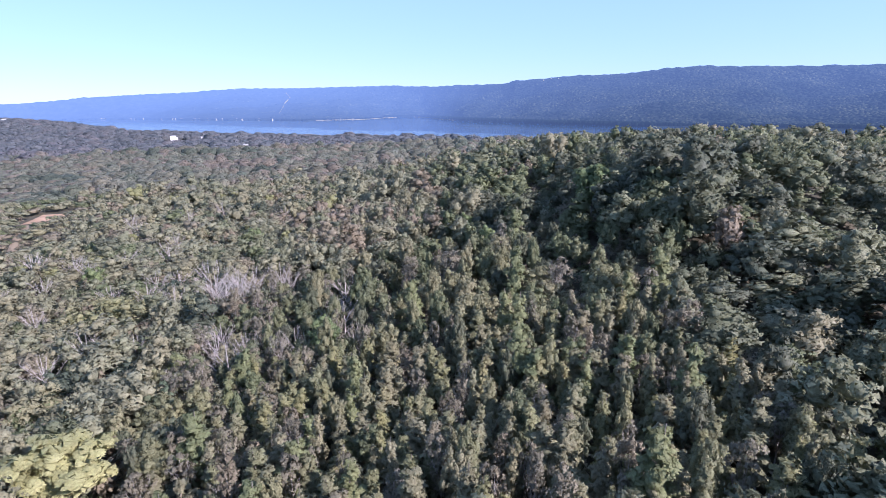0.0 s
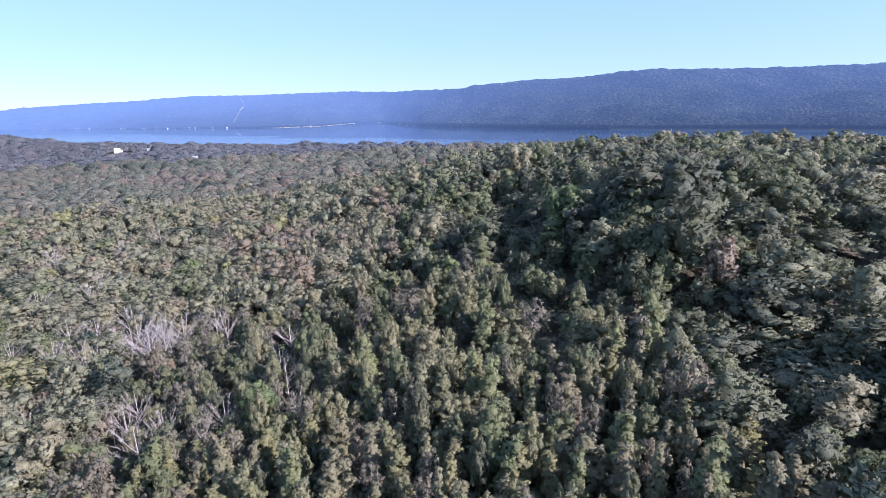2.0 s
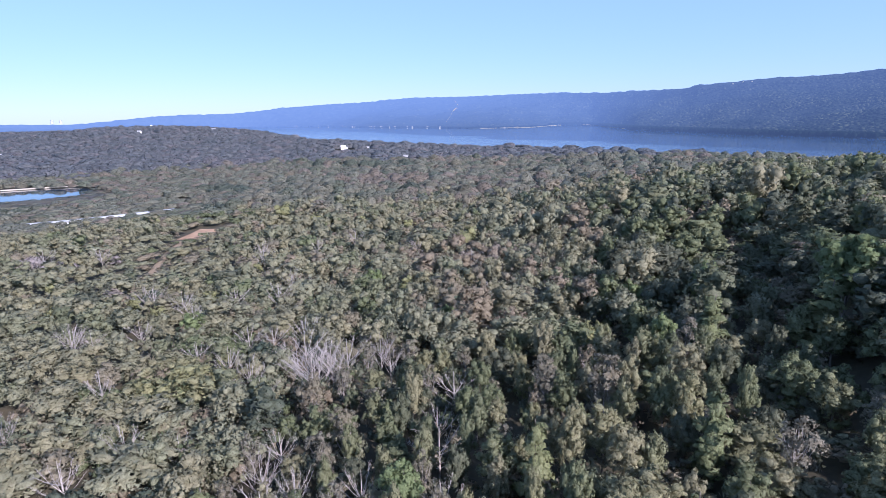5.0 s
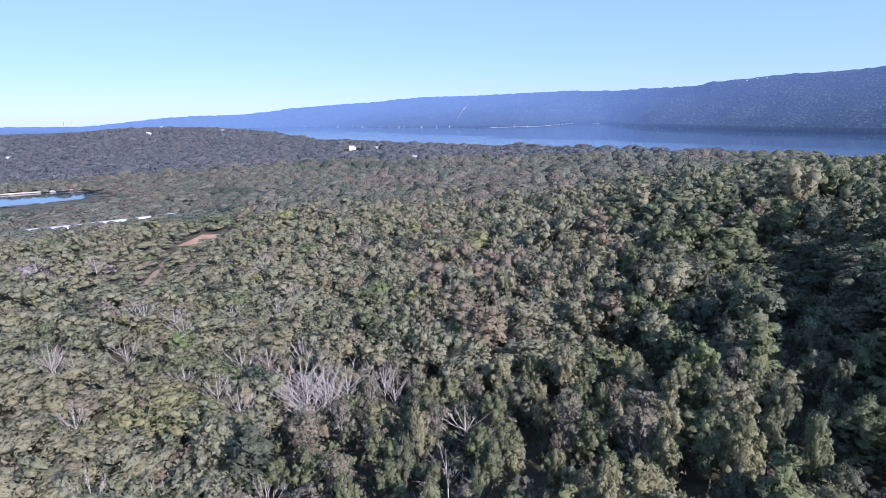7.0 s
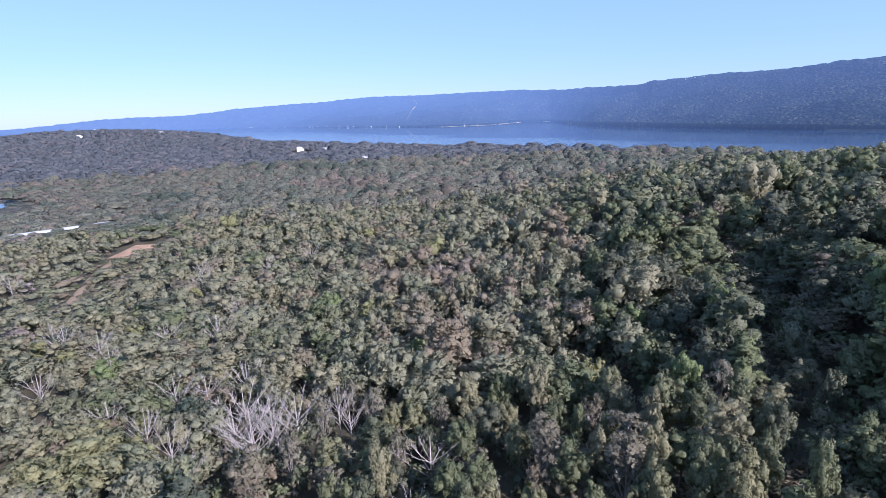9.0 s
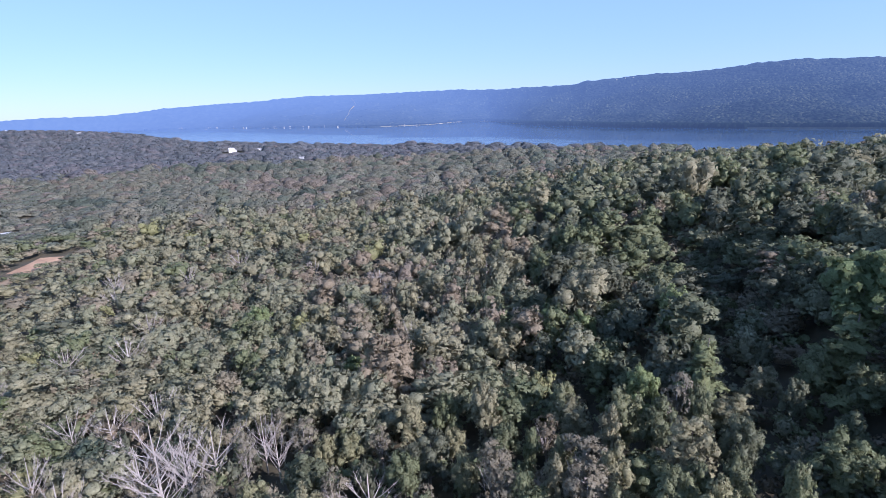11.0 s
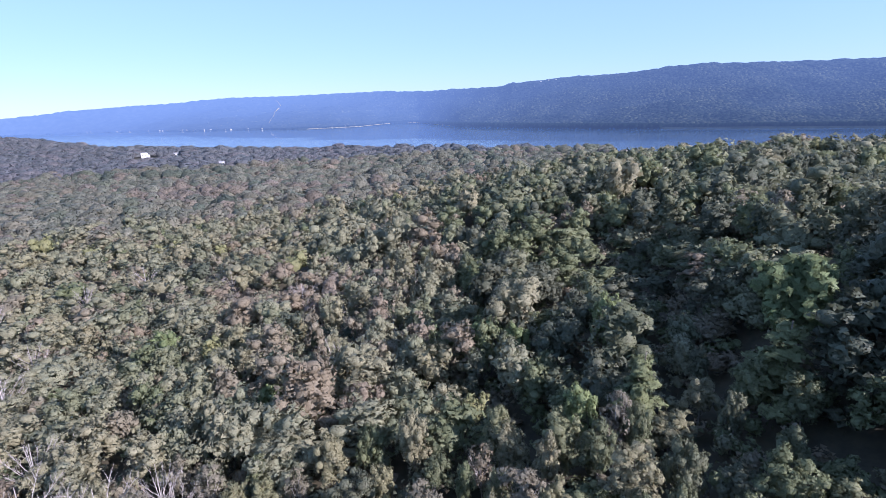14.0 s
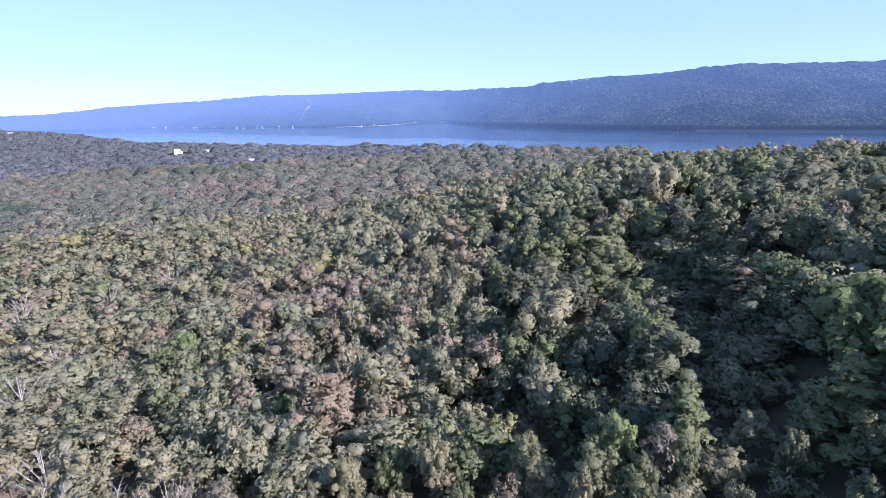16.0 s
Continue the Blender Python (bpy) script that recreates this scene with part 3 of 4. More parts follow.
for key, (name, kind, looks, variants) in KINDS.items():
    protos[key] = []
    for i in range(variants):
        leaf, label = looks[0]
        count = {"turning": 1900, "pine": 2200, "poplar": 1450, "bright": 1450}.get(key, LEAVES)
        protos[key].append([tree(kind, name, leaf, label, hash_seed, count, CLUMP, pale_bark if key in ("bare", "turning") else None,
                                 0.0 if key == "turning" else 0.8) for hash_seed in [100 * list(KINDS).index(key) + i]][0])
used = set()


def plant(key, x, y, h_scale=1.0, w_scale=1.0, turn=0.0, variant=0, label=""):
    p = protos[key][variant % len(protos[key])]
    m = at(x, y, h_scale, w_scale, turn)
    if p.name in used:
        p = copy_thing(p, m)
    else:
        used.add(p.name)
        p.matrix_basis = m
    return tagged(p, label, group="trees of the near woods")


def clear_of(x, y):
    """Where trees may stand: off the road, the tracks, the water and the houses."""
    ok = pond_field(x, y) > 1.12
    for line, w in ((ROAD, 8.5), (TRACK, 3.6), (PAD, 8), ([(-408, 470), (-368, 458)], 9), (far_bank, 4)):
        for (x0, y0), (x1, y1) in zip(line[:-1], line[1:]):
            t = np.clip(((x - x0) * (x1 - x0) + (y - y0) * (y1 - y0)) / ((x1 - x0) ** 2 + (y1 - y0) ** 2), 0, 1)
            ok &= np.hypot(x - x0 - t * (x1 - x0), y - y0 - t * (y1 - y0)) > w
    for hx, hy, w in HOUSE_PLOTS:
        away = np.hypot(hx, hy - 80)
        for d in np.arange(0, 4.0 * w, w * 0.7):
            ok &= np.hypot(x - hx * (1 - d / away), y - hy + (hy - 80) * d / away) > w
    r, az = polar(x, y)
    return ok & (r < np.interp(az, AZ, NEAR_SHORE) - 30) & (height(x, y) > 0.6)


HOUSE_PLOTS = [(-514, 1070, 22), (-325, 924, 12), (-476, 1108, 12), (-1184, 1229, 16), (-1085, 1395, 12), (-1723, 1261, 45), (-1130, 840, 16)]


def scatter(x0, x1, y0, y1, step, rng):
    gx_, gy_ = np.meshgrid(np.arange(x0, x1, step), np.arange(y0, y1, step * 0.9))
    gx_ = gx_ + (np.arange(gx_.shape[0]) % 2)[:, None] * step / 2
    x = (gx_ + rng.uniform(-0.36, 0.36, gx_.shape) * step).ravel()
    y = (gy_ + rng.uniform(-0.36, 0.36, gy_.shape) * step).ravel()
    k_ = clear_of(x, y)
    return x[k_], y[k_]


# ---- the near woods, tree by tree ----
NEAR = (-62.0, 50.0, 58.0, 186.0)
SPECIAL = []


def special(key, x, y, h, w, variant=0, label="", turn=0.0):
    SPECIAL.append((x, y, (2.9 if key == "bare" else 3.4) * w))
    return plant(key, x, y, h, w, turn, variant, label)


rng = np.random.RandomState(7)
big_yellow = tree("oak", "yellow_tree", yellow_leaf, "wide pale-yellow tree with forked pale limbs", 900, 4200, 0.72, pale_bark)
big_yellow.matrix_basis = at(-64, 81, 1.1, 1.9, 0.4)
SPECIAL.append((-64, 80, 9.5))
SPECIAL.append((-56, 70, 7.0))
big_green = tree("oak", "tulip_tree", tulip_leaf, "tall bright green tree with a broken crown on a dark slope", 903, 4400, 0.75)
big_green.matrix_basis = at(51, 186, 1.62, 1.6, 1.0)
SPECIAL.append((51, 186, 8))
for x, y, h, w, v in ((-18.4, 103, 1.15, 1.45, 0), (25, 90, 1.05, 1.2, 1), (34, 96, 0.95, 1.1, 0)):
    special("bright", x, y, h, w, v)
for x, y, h, w, v in ((2, 218, 1.1, 1.0, 0), (9, 214, 1.05, 0.9, 1), (27, 206, 1.15, 0.85, 0), (15, 182, 1.1, 0.9, 1), (-88, 250, 0.85, 0.85, 0), (-30, 130, 1.0, 1.2, 1), (-127, 192, 0.8, 0.95, 0), (-46, 212, 0.9, 0.9, 1)):
    special("green", x, y, h, w, v, turn=x)
for x, y, h, w, v in ((-69, 176, 1.12, 1.6, 0), (-73, 178, 1.02, 1.5, 1), (-66, 173, 1.08, 1.4, 2), (-64, 178, 0.95, 1.4, 0), (-76, 173, 0.95, 1.4, 2), (-71, 171, 1.05, 1.5, 1), (-78, 180, 0.95, 1.4, 0), (-68, 168, 0.9, 1.4, 2)):
    special("bare", x, y, h, w, v)
for x, y, h, w, v in ((-268, 251, 0.7, 1.3, 0), (-257, 243, 0.75, 1.2, 2), (-240, 259, 0.8, 1.2, 2), (-247, 236, 0.7, 1.2, 1)):
    special("bare", x, y, h, w, v)
for i in range(48):
    x, y = rng.uniform(-165, -14), 115 + 215 * rng.uniform() ** 1.3
    if clear_of(np.float64(x), np.float64(y)):
        special("bare", x, y, rng.uniform(0.68, 0.98), rng.uniform(0.8, 1.25), i, turn=rng.uniform(0, 6.28))
for y0, y1, step in ((NEAR[2], 122, 4.3), (122, NEAR[3], 7.0)):
    xs, ys = scatter(NEAR[0], NEAR[1], y0, y1, step, rng)
    for x, y in zip(xs, ys):
        if any(math.hypot(x - sx, y - sy) < sr for sx, sy, sr in SPECIAL):
            continue
        hilly = y1 > 122 and x > 2
        if hilly and rng.uniform() < (0.22 if x > 26 and y > 145 else 0.06):
            continue
        u, g = rng.uniform(), float(waves(x, y, 45, 21))
        if y1 == 122 and x > -48:
            key = "poplar" if u < 0.66 else "turning" if u < 0.83 else "oak" if u < 0.96 else "bright"
            w = rng.uniform(0.85, 1.35) if key in ("poplar", "bright") else rng.uniform(0.6, 0.95)
        else:
            key = "oak" if u < 0.56 + 0.12 * g else "turning" if u < 0.82 else "oak" if u < 0.91 else "pine" if u < 0.94 else "bare" if u < 0.98 and x < -25 else "bright" if u > 0.98 else "oak"
            key = 'oak' if hilly and key in ('bright', 'turning') and rng.uniform() < 0.7 else key
            w = float(np.clip(np.exp(rng.normal(0.0, 0.18)), 0.7, 1.35)) * (1.3 if key in ("poplar", "bright") else 1.0) * (1.1 if hilly else 0.92)
        grow = (0.8 + 0.22 * sm(x, -60, 0)) * (0.82 if hilly and x > 26 else 1.0)
        plant(key, x, y, float(grow) * rng.uniform(0.78, 1.16) * (0.85 + 0.18 * min(w, 1.6)), w, rng.uniform(0, 6.28), rng.randint(0, 9))


# ---- the woods beyond: many trees in one mesh for each stretch ----
def wood_protos(count, size, core, n, seed, masses, kinds):
    out = []
    for i in range(n):
        g = np.random.RandomState(seed + i)
        out.append(crown(kinds[i % len(kinds)], count, size, g, core, masses=masses))
    return out


def canopy_protos(n, seed, sprays, size, sides=6):
    """Far crowns: an uneven leafy dome down to the ground, with sprays of leaves standing out of it."""
    out = []
    for i in range(n):
        g = np.random.RandomState(seed + i)
        a_ = np.arange(sides) * 2 * np.pi / sides
        v = [np.array([(g.normal(0, 0.5), g.normal(0, 0.5), 12.2)])]
        for rad, z in ((1.9, 11.6), (3.5, 9.4), (4.1, 3.0)):
            k_ = rad * g.uniform(0.8, 1.22, sides)
            v.append(np.stack([k_ * np.cos(a_ + 0.12 * rad), k_ * np.sin(a_ + 0.12 * rad), z + g.normal(0, 0.5, sides)], -1))
        v = np.concatenate(v)
        q = np.arange(sides)
        f = [np.stack([0 * q, 1 + q, 1 + (q + 1) % sides], -1)]
        for o in (1, 1 + sides):
            f += [np.stack([o + q, o + sides + q, o + sides + (q + 1) % sides], -1), np.stack([o + q, o + sides + (q + 1) % sides, o + (q + 1) % sides], -1)]
        d = unit(g.normal(size=(sprays, 3)))
        d[:, 2] = np.abs(d[:, 2]) - 0.15
        p = d * (3.7, 3.7, 4.0) * g.uniform(0.85, 1.15, (sprays, 1)) + (0, 0, 8.2)
        n_ = unit(d + g.normal(0, 0.5, d.shape))
        t = unit(np.cross(n_, g.normal(size=d.shape)))
        b_, z = np.cross(n_, t), size * g.uniform(0.6, 1.3, (sprays, 1))
        leaf = np.stack([p + t * z * 0.62, p - t * z * 0.34 + b_ * z * 0.5, p - t * z * 0.34 - b_ * z * 0.5], 1).reshape(-1, 3)
        side = v * (1, 1, 0) + np.clip(v - (0, 0, 8.3), 0, 9) * (0, 0, 1)
        lit = [unit(unit(side) + (0, 0, 0.4)), np.repeat(unit(d + (0, 0, 0.45) + g.normal(0, 0.25, d.shape)), 3, 0)]
        out.append((np.concatenate([v, leaf]), np.concatenate(f + [np.arange(sprays * 3).reshape(-1, 3) + len(v)]), np.concatenate(lit)))
    return out


def woods(name, xs, ys, protos_, hs, ws, tints, mat, label, which, ground_z=None):
    z = height(xs, ys) if ground_z is None else ground_z
    g = np.random.RandomState(len(xs))
    turn = g.uniform(0, 6.28, len(xs))
    vs, f3s, ns, ts, base = [], [], [], [], 0
    for j, (v, f3, nv) in enumerate(protos_):
        k_ = np.where(which == j)[0]
        if not len(k_):
            continue
        c, s = np.cos(turn[k_])[:, None], np.sin(turn[k_])[:, None]
        w = ws[k_][:, None]
        odd = np.exp(g.normal(0, 0.16, (len(k_), 1)))
        p = np.stack([(v[:, 0] * c - v[:, 1] * s) * w * odd + xs[k_][:, None], (v[:, 0] * s + v[:, 1] * c) * w / odd + ys[k_][:, None], v[:, 2] * hs[k_][:, None] + z[k_][:, None]], -1)
        off = (base + np.arange(len(k_)) * len(v))[:, None, None]
        f3s.append((f3[None] + off).reshape(-1, 3))
        ns.append(np.stack([nv[:, 0] * c - nv[:, 1] * s, nv[:, 0] * s + nv[:, 1] * c, np.repeat(nv[None, :, 2], len(k_), 0)], -1).reshape(-1, 3))
        ts.append(np.repeat(tints[k_], len(v)))
        vs.append(p.reshape(-1, 3))
        base += len(k_) * len(v)
    me = mesh(name, np.concatenate(vs), [np.concatenate(f3s)], mat, np.concatenate(ts), np.concatenate(ns))
    return tagged(new(name, me), label, "woods", kind="stuff")


# stands of one kind: place, radii, hue, height
PATCHES = [(-259, 245, 17, 10, 1.0, 0.95), (-238, 258, 7, 6, 1.0, 1.1), (-290, 385, 46, 28, 0.31, 0.6), (-116, 328, 15, 12, 0.08, 1.05), (-221, 578, 48, 40, 0.84, 1.0), (-358, 518, 42, 15, 0.06, 1.15), (-325, 728, 95, 25, 0.1, 1.15),
           (-183, 214, 10, 10, 0.9, 0.7), (-92, 117, 10, 9, 0.04, 1.0), (38, 296, 9, 9, 0.86, 1.0), (82, 246, 10, 9, 0.84, 1.0), (-106, 163, 18, 13, 0.66, 0.9),
           (-62, 285, 30, 22, 0.9, 0.85), (-30, 202, 8, 8, 0.9, 1.0), (-556, 745, 80, 25, 0.86, 1.0)]


def wood_tints(x, y, g, evergreen):
    """Which hue each tree has: mostly greens and greys, brown patches by place."""
    n_ = len(x)
    brown = waves(x, y, 120, 31) + 0.5 * waves(x, y, 40, 32)
    u = g.uniform(size=n_)
    t = g.choice([0.12, 0.2, 0.28, 0.4, 0.46, 0.5, 0.56, 0.6], n_)
    order = np.array([0.14, 0.22, 0.3, 0.38, 0.42, 0.45, 0.47, 0.5, 0.54, 0.57, 0.6, 0.62, 0.77, 0.8])
    rank = 0.5 + 0.2 * waves(x, y, 34, 37) + 0.13 * waves(x, y, 13, 38) + g.normal(0, 0.16, n_)
    t = np.where(x < -8, order[np.clip(rank * 14, 0, 13).astype(int)], t)
    t = np.where(u < 0.10 + 0.17 * np.clip(brown, -1, 1.3), g.choice([0.8, 0.82, 0.84, 0.88, 0.91], n_), t)
    t = np.where(u > 0.985, 0.7, t)
    t = np.where((x > 0) & (y < 420) & (t > 0.55) & (g.uniform(size=n_) < 0.75), g.choice([0.12, 0.15, 0.2, 0.28, 0.4], n_), t)
    t = np.where((x > 0) & (y < 420) & (t > 0.4) & (t < 0.6) & (g.uniform(size=n_) < 0.5), t - 0.15, t)
    t = np.where((x > -5) & (y > 150) & (y < 420) & (t < 0.62) & (g.uniform(size=n_) < 0.6), t * 0.75, t)
    t = np.where(evergreen, g.uniform(0, 0.1, n_), t)
    for px, py, rx, ry, tint, _ in PATCHES:
        near_ = np.hypot((x - px) / rx, (y - py) / ry) + 0.25 * waves(x, y, 14, 35) < 1
        t = np.where(near_ & (g.uniform(size=n_) < 0.85), np.clip(tint + g.uniform(-0.04, 0.04, n_), 0, 1), t)
    return t


def stretch(name, r0, r1, az0, az1, step, protos_, mat, label, seed, low=1.0, ahead=True, side=(-9999, 9999), wide=1.0):
    g = np.random.RandomState(seed)
    x, y = scatter(-r1 * 1.0, r1 * 0.95, HUB[1] - 150, HUB[1] + r1, step, g)
    az = np.degrees(np.arctan2(x, y + 60))
    az = np.where((az < 0) & (az1 > 180), az + 360, az)
    r_c = np.hypot(x, y - 60) + 30 * waves(x, y, 25, 77) * (np.hypot(x, y - 60) > 190)
    k_ = (r_c >= r0) & (r_c < r1) & (az > az0) & (az < az1) & ~((x > NEAR[0]) & (x < NEAR[1]) & (y > NEAR[2]) & (y < NEAR[3]))
    for sx, sy, sr in SPECIAL:
        k_ &= np.hypot(x - sx, y - sy) > sr
    front = (x > -np.maximum(0.85 * y + 18, 1.55 * (y - 40) + 20)) & (x < 0.93 * y + 20) & (y > 25)
    k_ &= front if ahead else ~front
    k_ &= (x > side[0] + 6 * waves(x, y, 30, 78)) & (x <= side[1] + 6 * waves(x, y, 30, 78))
    k_ &= ~((x > 5) & (y > 120) & (y < 330) & (g.uniform(size=len(x)) < 0.12))
    x, y = x[k_], y[k_]
    which = g.randint(0, len(protos_), len(x))
    scrub = sm(-x, 30, 110) * (1 - 0.55 * sm(y, 330, 620))
    hs = (1.12 - 0.40 * scrub) * g.uniform(0.82, 1.12, len(x)) * low
    for px, py, rx, ry, _, tall in PATCHES:
        hs = np.where(np.hypot((x - px) / rx, (y - py) / ry) < 1, hs * tall, hs)
    dx = np.array(ROAD[2]) - np.array(ROAD[4])
    off = ((x - ROAD[4][0]) * dx[1] - (y - ROAD[4][1]) * dx[0]) / np.hypot(*dx)
    hs = hs * (1 - 0.5 * sm(off, -85, -40) * (1 - sm(off, 260, 420)) * sm(-x, 260, 340) * (1 - sm(y, 540, 740)))
    for d in (12, 24, 36, 48, 60, 72):
        hs = np.where(pond_field(x - 0.85 * d, y + 0.53 * d) < 1.3, hs * (0.12 + 0.004 * d), hs)
    for (x0, y0), (x1, y1) in zip(ROAD[:-1], ROAD[1:]):
        for q in (0.0, 0.25, 0.5, 0.75):
            hs = np.where(np.hypot(x - x0 - (x1 - x0) * q, y - y0 - (y1 - y0) * q) < 34, np.minimum(hs, 0.33), hs)
    made = PAD[::-1] + TRACK
    for (x0, y0), (x1, y1) in zip(made[:-1], made[1:]):
        for q in (0.0, 0.33, 0.67, 1.0):
            away = np.hypot(x - x0 - (x1 - x0) * q - 7, y - y0 - (y1 - y0) * q + 7)
            hs = np.where(away < 25, np.minimum(hs, 0.26 + 0.008 * away), hs)
    hs = hs * (1 + 0.3 * np.exp(-((x - 70) / 11) ** 2 - ((y - 158) / 22) ** 2))
    size = np.exp(g.normal(0, 0.26, len(x)) + 0.16 * waves(x, y, 30, 33))
    hs = hs * size ** 0.5
    ws = wide * np.clip(size, 0.6, 1.75) * step / 7.4 * (1 - 0.05 * scrub)
    brow = np.exp(-((x - 76) / 32) ** 2 - ((y - 172) / 48) ** 2)
    hs, ws = hs * (1 + 0.06 * brow), ws * (1 + 0.3 * brow)
    ever = (g.uniform(size=len(x)) < 0.05) & (waves(x, y, 60, 36) > 0.2)
    hollow = np.exp(-((x - 45) / 14) ** 2 - ((y - 238) / 40) ** 2) + np.exp(-((x - 104) / 20) ** 2 - ((y - 147) / 15) ** 2) + np.exp(-((x - 74) / 15) ** 2 - ((y - 110) / 13) ** 2)
    hs = hs * (1 - 0.45 * hollow)
    keep = g.uniform(size=len(x)) > np.where(y > 180, 0.42, 0.0) * hollow
    x, y, which, hs, ws, ever = (q[keep] for q in (x, y, which, hs, ws, ever))
    return woods(name, x, y, protos_, hs, ws, wood_tints(x, y, g, ever), mat, label, which)


LOW = ("scrub", "turning", "oak", "scrub", "scrub")
HIGH = ("oak", "oak", "scrub", "oak", "turning")
stretch("slope_woods", 0, 225, -62, 57, 7.4, wood_protos(640, 0.62, 0.8, 10, 300, 7, LOW), wood_leaf, "dense autumn woods on a hillside, olive and brown", 41, side=(-9999, 0))
stretch("hill_woods", 0, 225, -62, 57, 8.2, wood_protos(800, 0.66, 0.8, 10, 310, 7, HIGH), wood_leaf, "large green trees crowding a hillside", 46, side=(0, 9999))
stretch("valley_woods", 225, 430, -64, 52, 7.2, wood_protos(130, 1.05, 0.97, 10, 330, 4, LOW), wood_leaf, "mixed autumn woods filling a valley", 42, side=(-9999, -20))
stretch("ridge_woods", 225, 430, -64, 52, 8.6, wood_protos(200, 1.05, 0.95, 10, 340, 5, HIGH), wood_leaf, "large green trees on a hilltop above a lake", 48, side=(-20, 9999))
# from here out the palettes carry the haze of distance
stretch("far_woods", 430, 820, -66, 14, 7.6, canopy_protos(10, 350, 18, 1.5), mid_haze_leaf, "autumn woods stretching towards the lake, greyed by painted-in haze", 43, wide=1.15)
stretch("lakeside_woods", 820, 2700, -66, 8, 13.0, canopy_protos(8, 370, 5, 2.0, 5), low_haze_leaf, "distant woods on low land before the lake", 44, wide=1.12)
stretch("plain_woods", 2650, 4700, -66, -44, 34, canopy_protos(8, 377, 3, 2.0, 5), low_haze_leaf, "wooded plain fading towards the horizon", 49)
stretch("back_woods", 0, 190, -180, 180, 8.0, wood_protos(110, 1.3, 0.9, 5, 360, 4, LOW), wood_leaf, "autumn woods on the hillside", 45, ahead=False)
# bushes and saplings under the trees
g = np.random.RandomState(47)
ux, uy = scatter(-130, 100, 5, 300, 4.4, g)
uk = (ux > -(1.2 * uy + 10)) & (ux < 0.93 * uy + 15) & ((uy > 45) | (np.abs(ux) < 60)) & (g.uniform(size=len(ux)) < np.where(ux > 8, 0.85, 0.7))
ux, uy = ux[uk], uy[uk]
bt = g.randint(0, len(TRACK) - 1, 60)
bq = g.uniform(size=60)
tr = np.array(TRACK, float)
ux = np.concatenate([ux, tr[bt, 0] + (tr[bt + 1, 0] - tr[bt, 0]) * bq + g.choice([-1, 1], 60) * g.uniform(2.2, 6, 60)])
uy = np.concatenate([uy, tr[bt, 1] + (tr[bt + 1, 1] - tr[bt, 1]) * bq + g.uniform(-2, 2, 60)])
woods("undergrowth", ux, uy, wood_protos(84, 1.3, 0.85, 8, 390, 2, ("scrub",)), g.uniform(0.35, 0.6, len(ux)) * np.where(ux < -150, 0.3, np.where(ux < 5, 1.2, 0.9)), g.uniform(0.4, 0.75, len(ux)) * np.where(ux < -150, 0.6, 1.0), g.choice([0.12, 0.3, 0.5, 0.8, 0.9], len(ux)), wood_leaf,
      "bushes and saplings filling the gaps under the trees", g.randint(0, 8, len(ux)))

# crowns on the near flank of the mountain
g = np.random.RandomState(51)
n_c = 17000
haz = g.triangular(-26, 40, 46, n_c)
hv = np.concatenate([np.full(1800, 0.004), g.uniform(0.0, 1.0, n_c - 1800) ** 0.8])
hx, hy, hz = mountain(haz, hv)
# and on the flat land at its foot
f_az = np.concatenate([g.uniform(-6, 22, 2300), g.uniform(-40, -6, 1200)])
f_r = np.interp(f_az, AZ, FAR_SHORE) + 6 + (np.interp(f_az, FOOT_AZ, FOOT_R) - np.interp(f_az, AZ, FAR_SHORE)) * g.uniform(0, 1, 3500) ** 1.5 + g.uniform(0, 25, 3500)
hx, hy = np.concatenate([hx, HUB[0] + f_r * np.sin(np.radians(f_az))]), np.concatenate([hy, HUB[1] + f_r * np.cos(np.radians(f_az))])
hz, hv = np.concatenate([hz, np.full(3500, 2.0)]), np.concatenate([hv, np.full(3500, 0.004)])


def dome(seed):
    q = np.random.RandomState(seed)
    a_ = np.arange(5) * 1.2566 + q.uniform(0, 1)
    v = [(q.normal(0, 0.8), q.normal(0, 0.8), 6.5)]
    for rad, z in ((4.4, 4.2), (5.4, -1.0)):
        v += [(rad * k_ * math.cos(t), rad * k_ * math.sin(t), z) for t, k_ in zip(a_, q.uniform(0.75, 1.2, 5))]
    f = [(0, 1 + i, 1 + (i + 1) % 5) for i in range(5)]
    f += [(1 + i, 6 + i, 6 + (i + 1) % 5) for i in range(5)] + [(1 + i, 6 + (i + 1) % 5, 1 + (i + 1) % 5) for i in range(5)]
    return np.array(v), np.array(f), unit(np.array(v) - (0, 0, 1.0))


# the waterline row takes the darkest tints: shade painted as leaf colour
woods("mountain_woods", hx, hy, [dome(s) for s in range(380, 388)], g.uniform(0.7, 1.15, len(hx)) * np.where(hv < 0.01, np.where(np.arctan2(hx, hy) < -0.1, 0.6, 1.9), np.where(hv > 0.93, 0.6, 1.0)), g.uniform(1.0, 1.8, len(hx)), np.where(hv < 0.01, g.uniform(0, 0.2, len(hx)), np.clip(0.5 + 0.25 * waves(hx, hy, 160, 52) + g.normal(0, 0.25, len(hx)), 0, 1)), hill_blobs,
      "treetops covering a mountainside, blue from painted-on haze", g.randint(0, 8, len(hx)), hz)


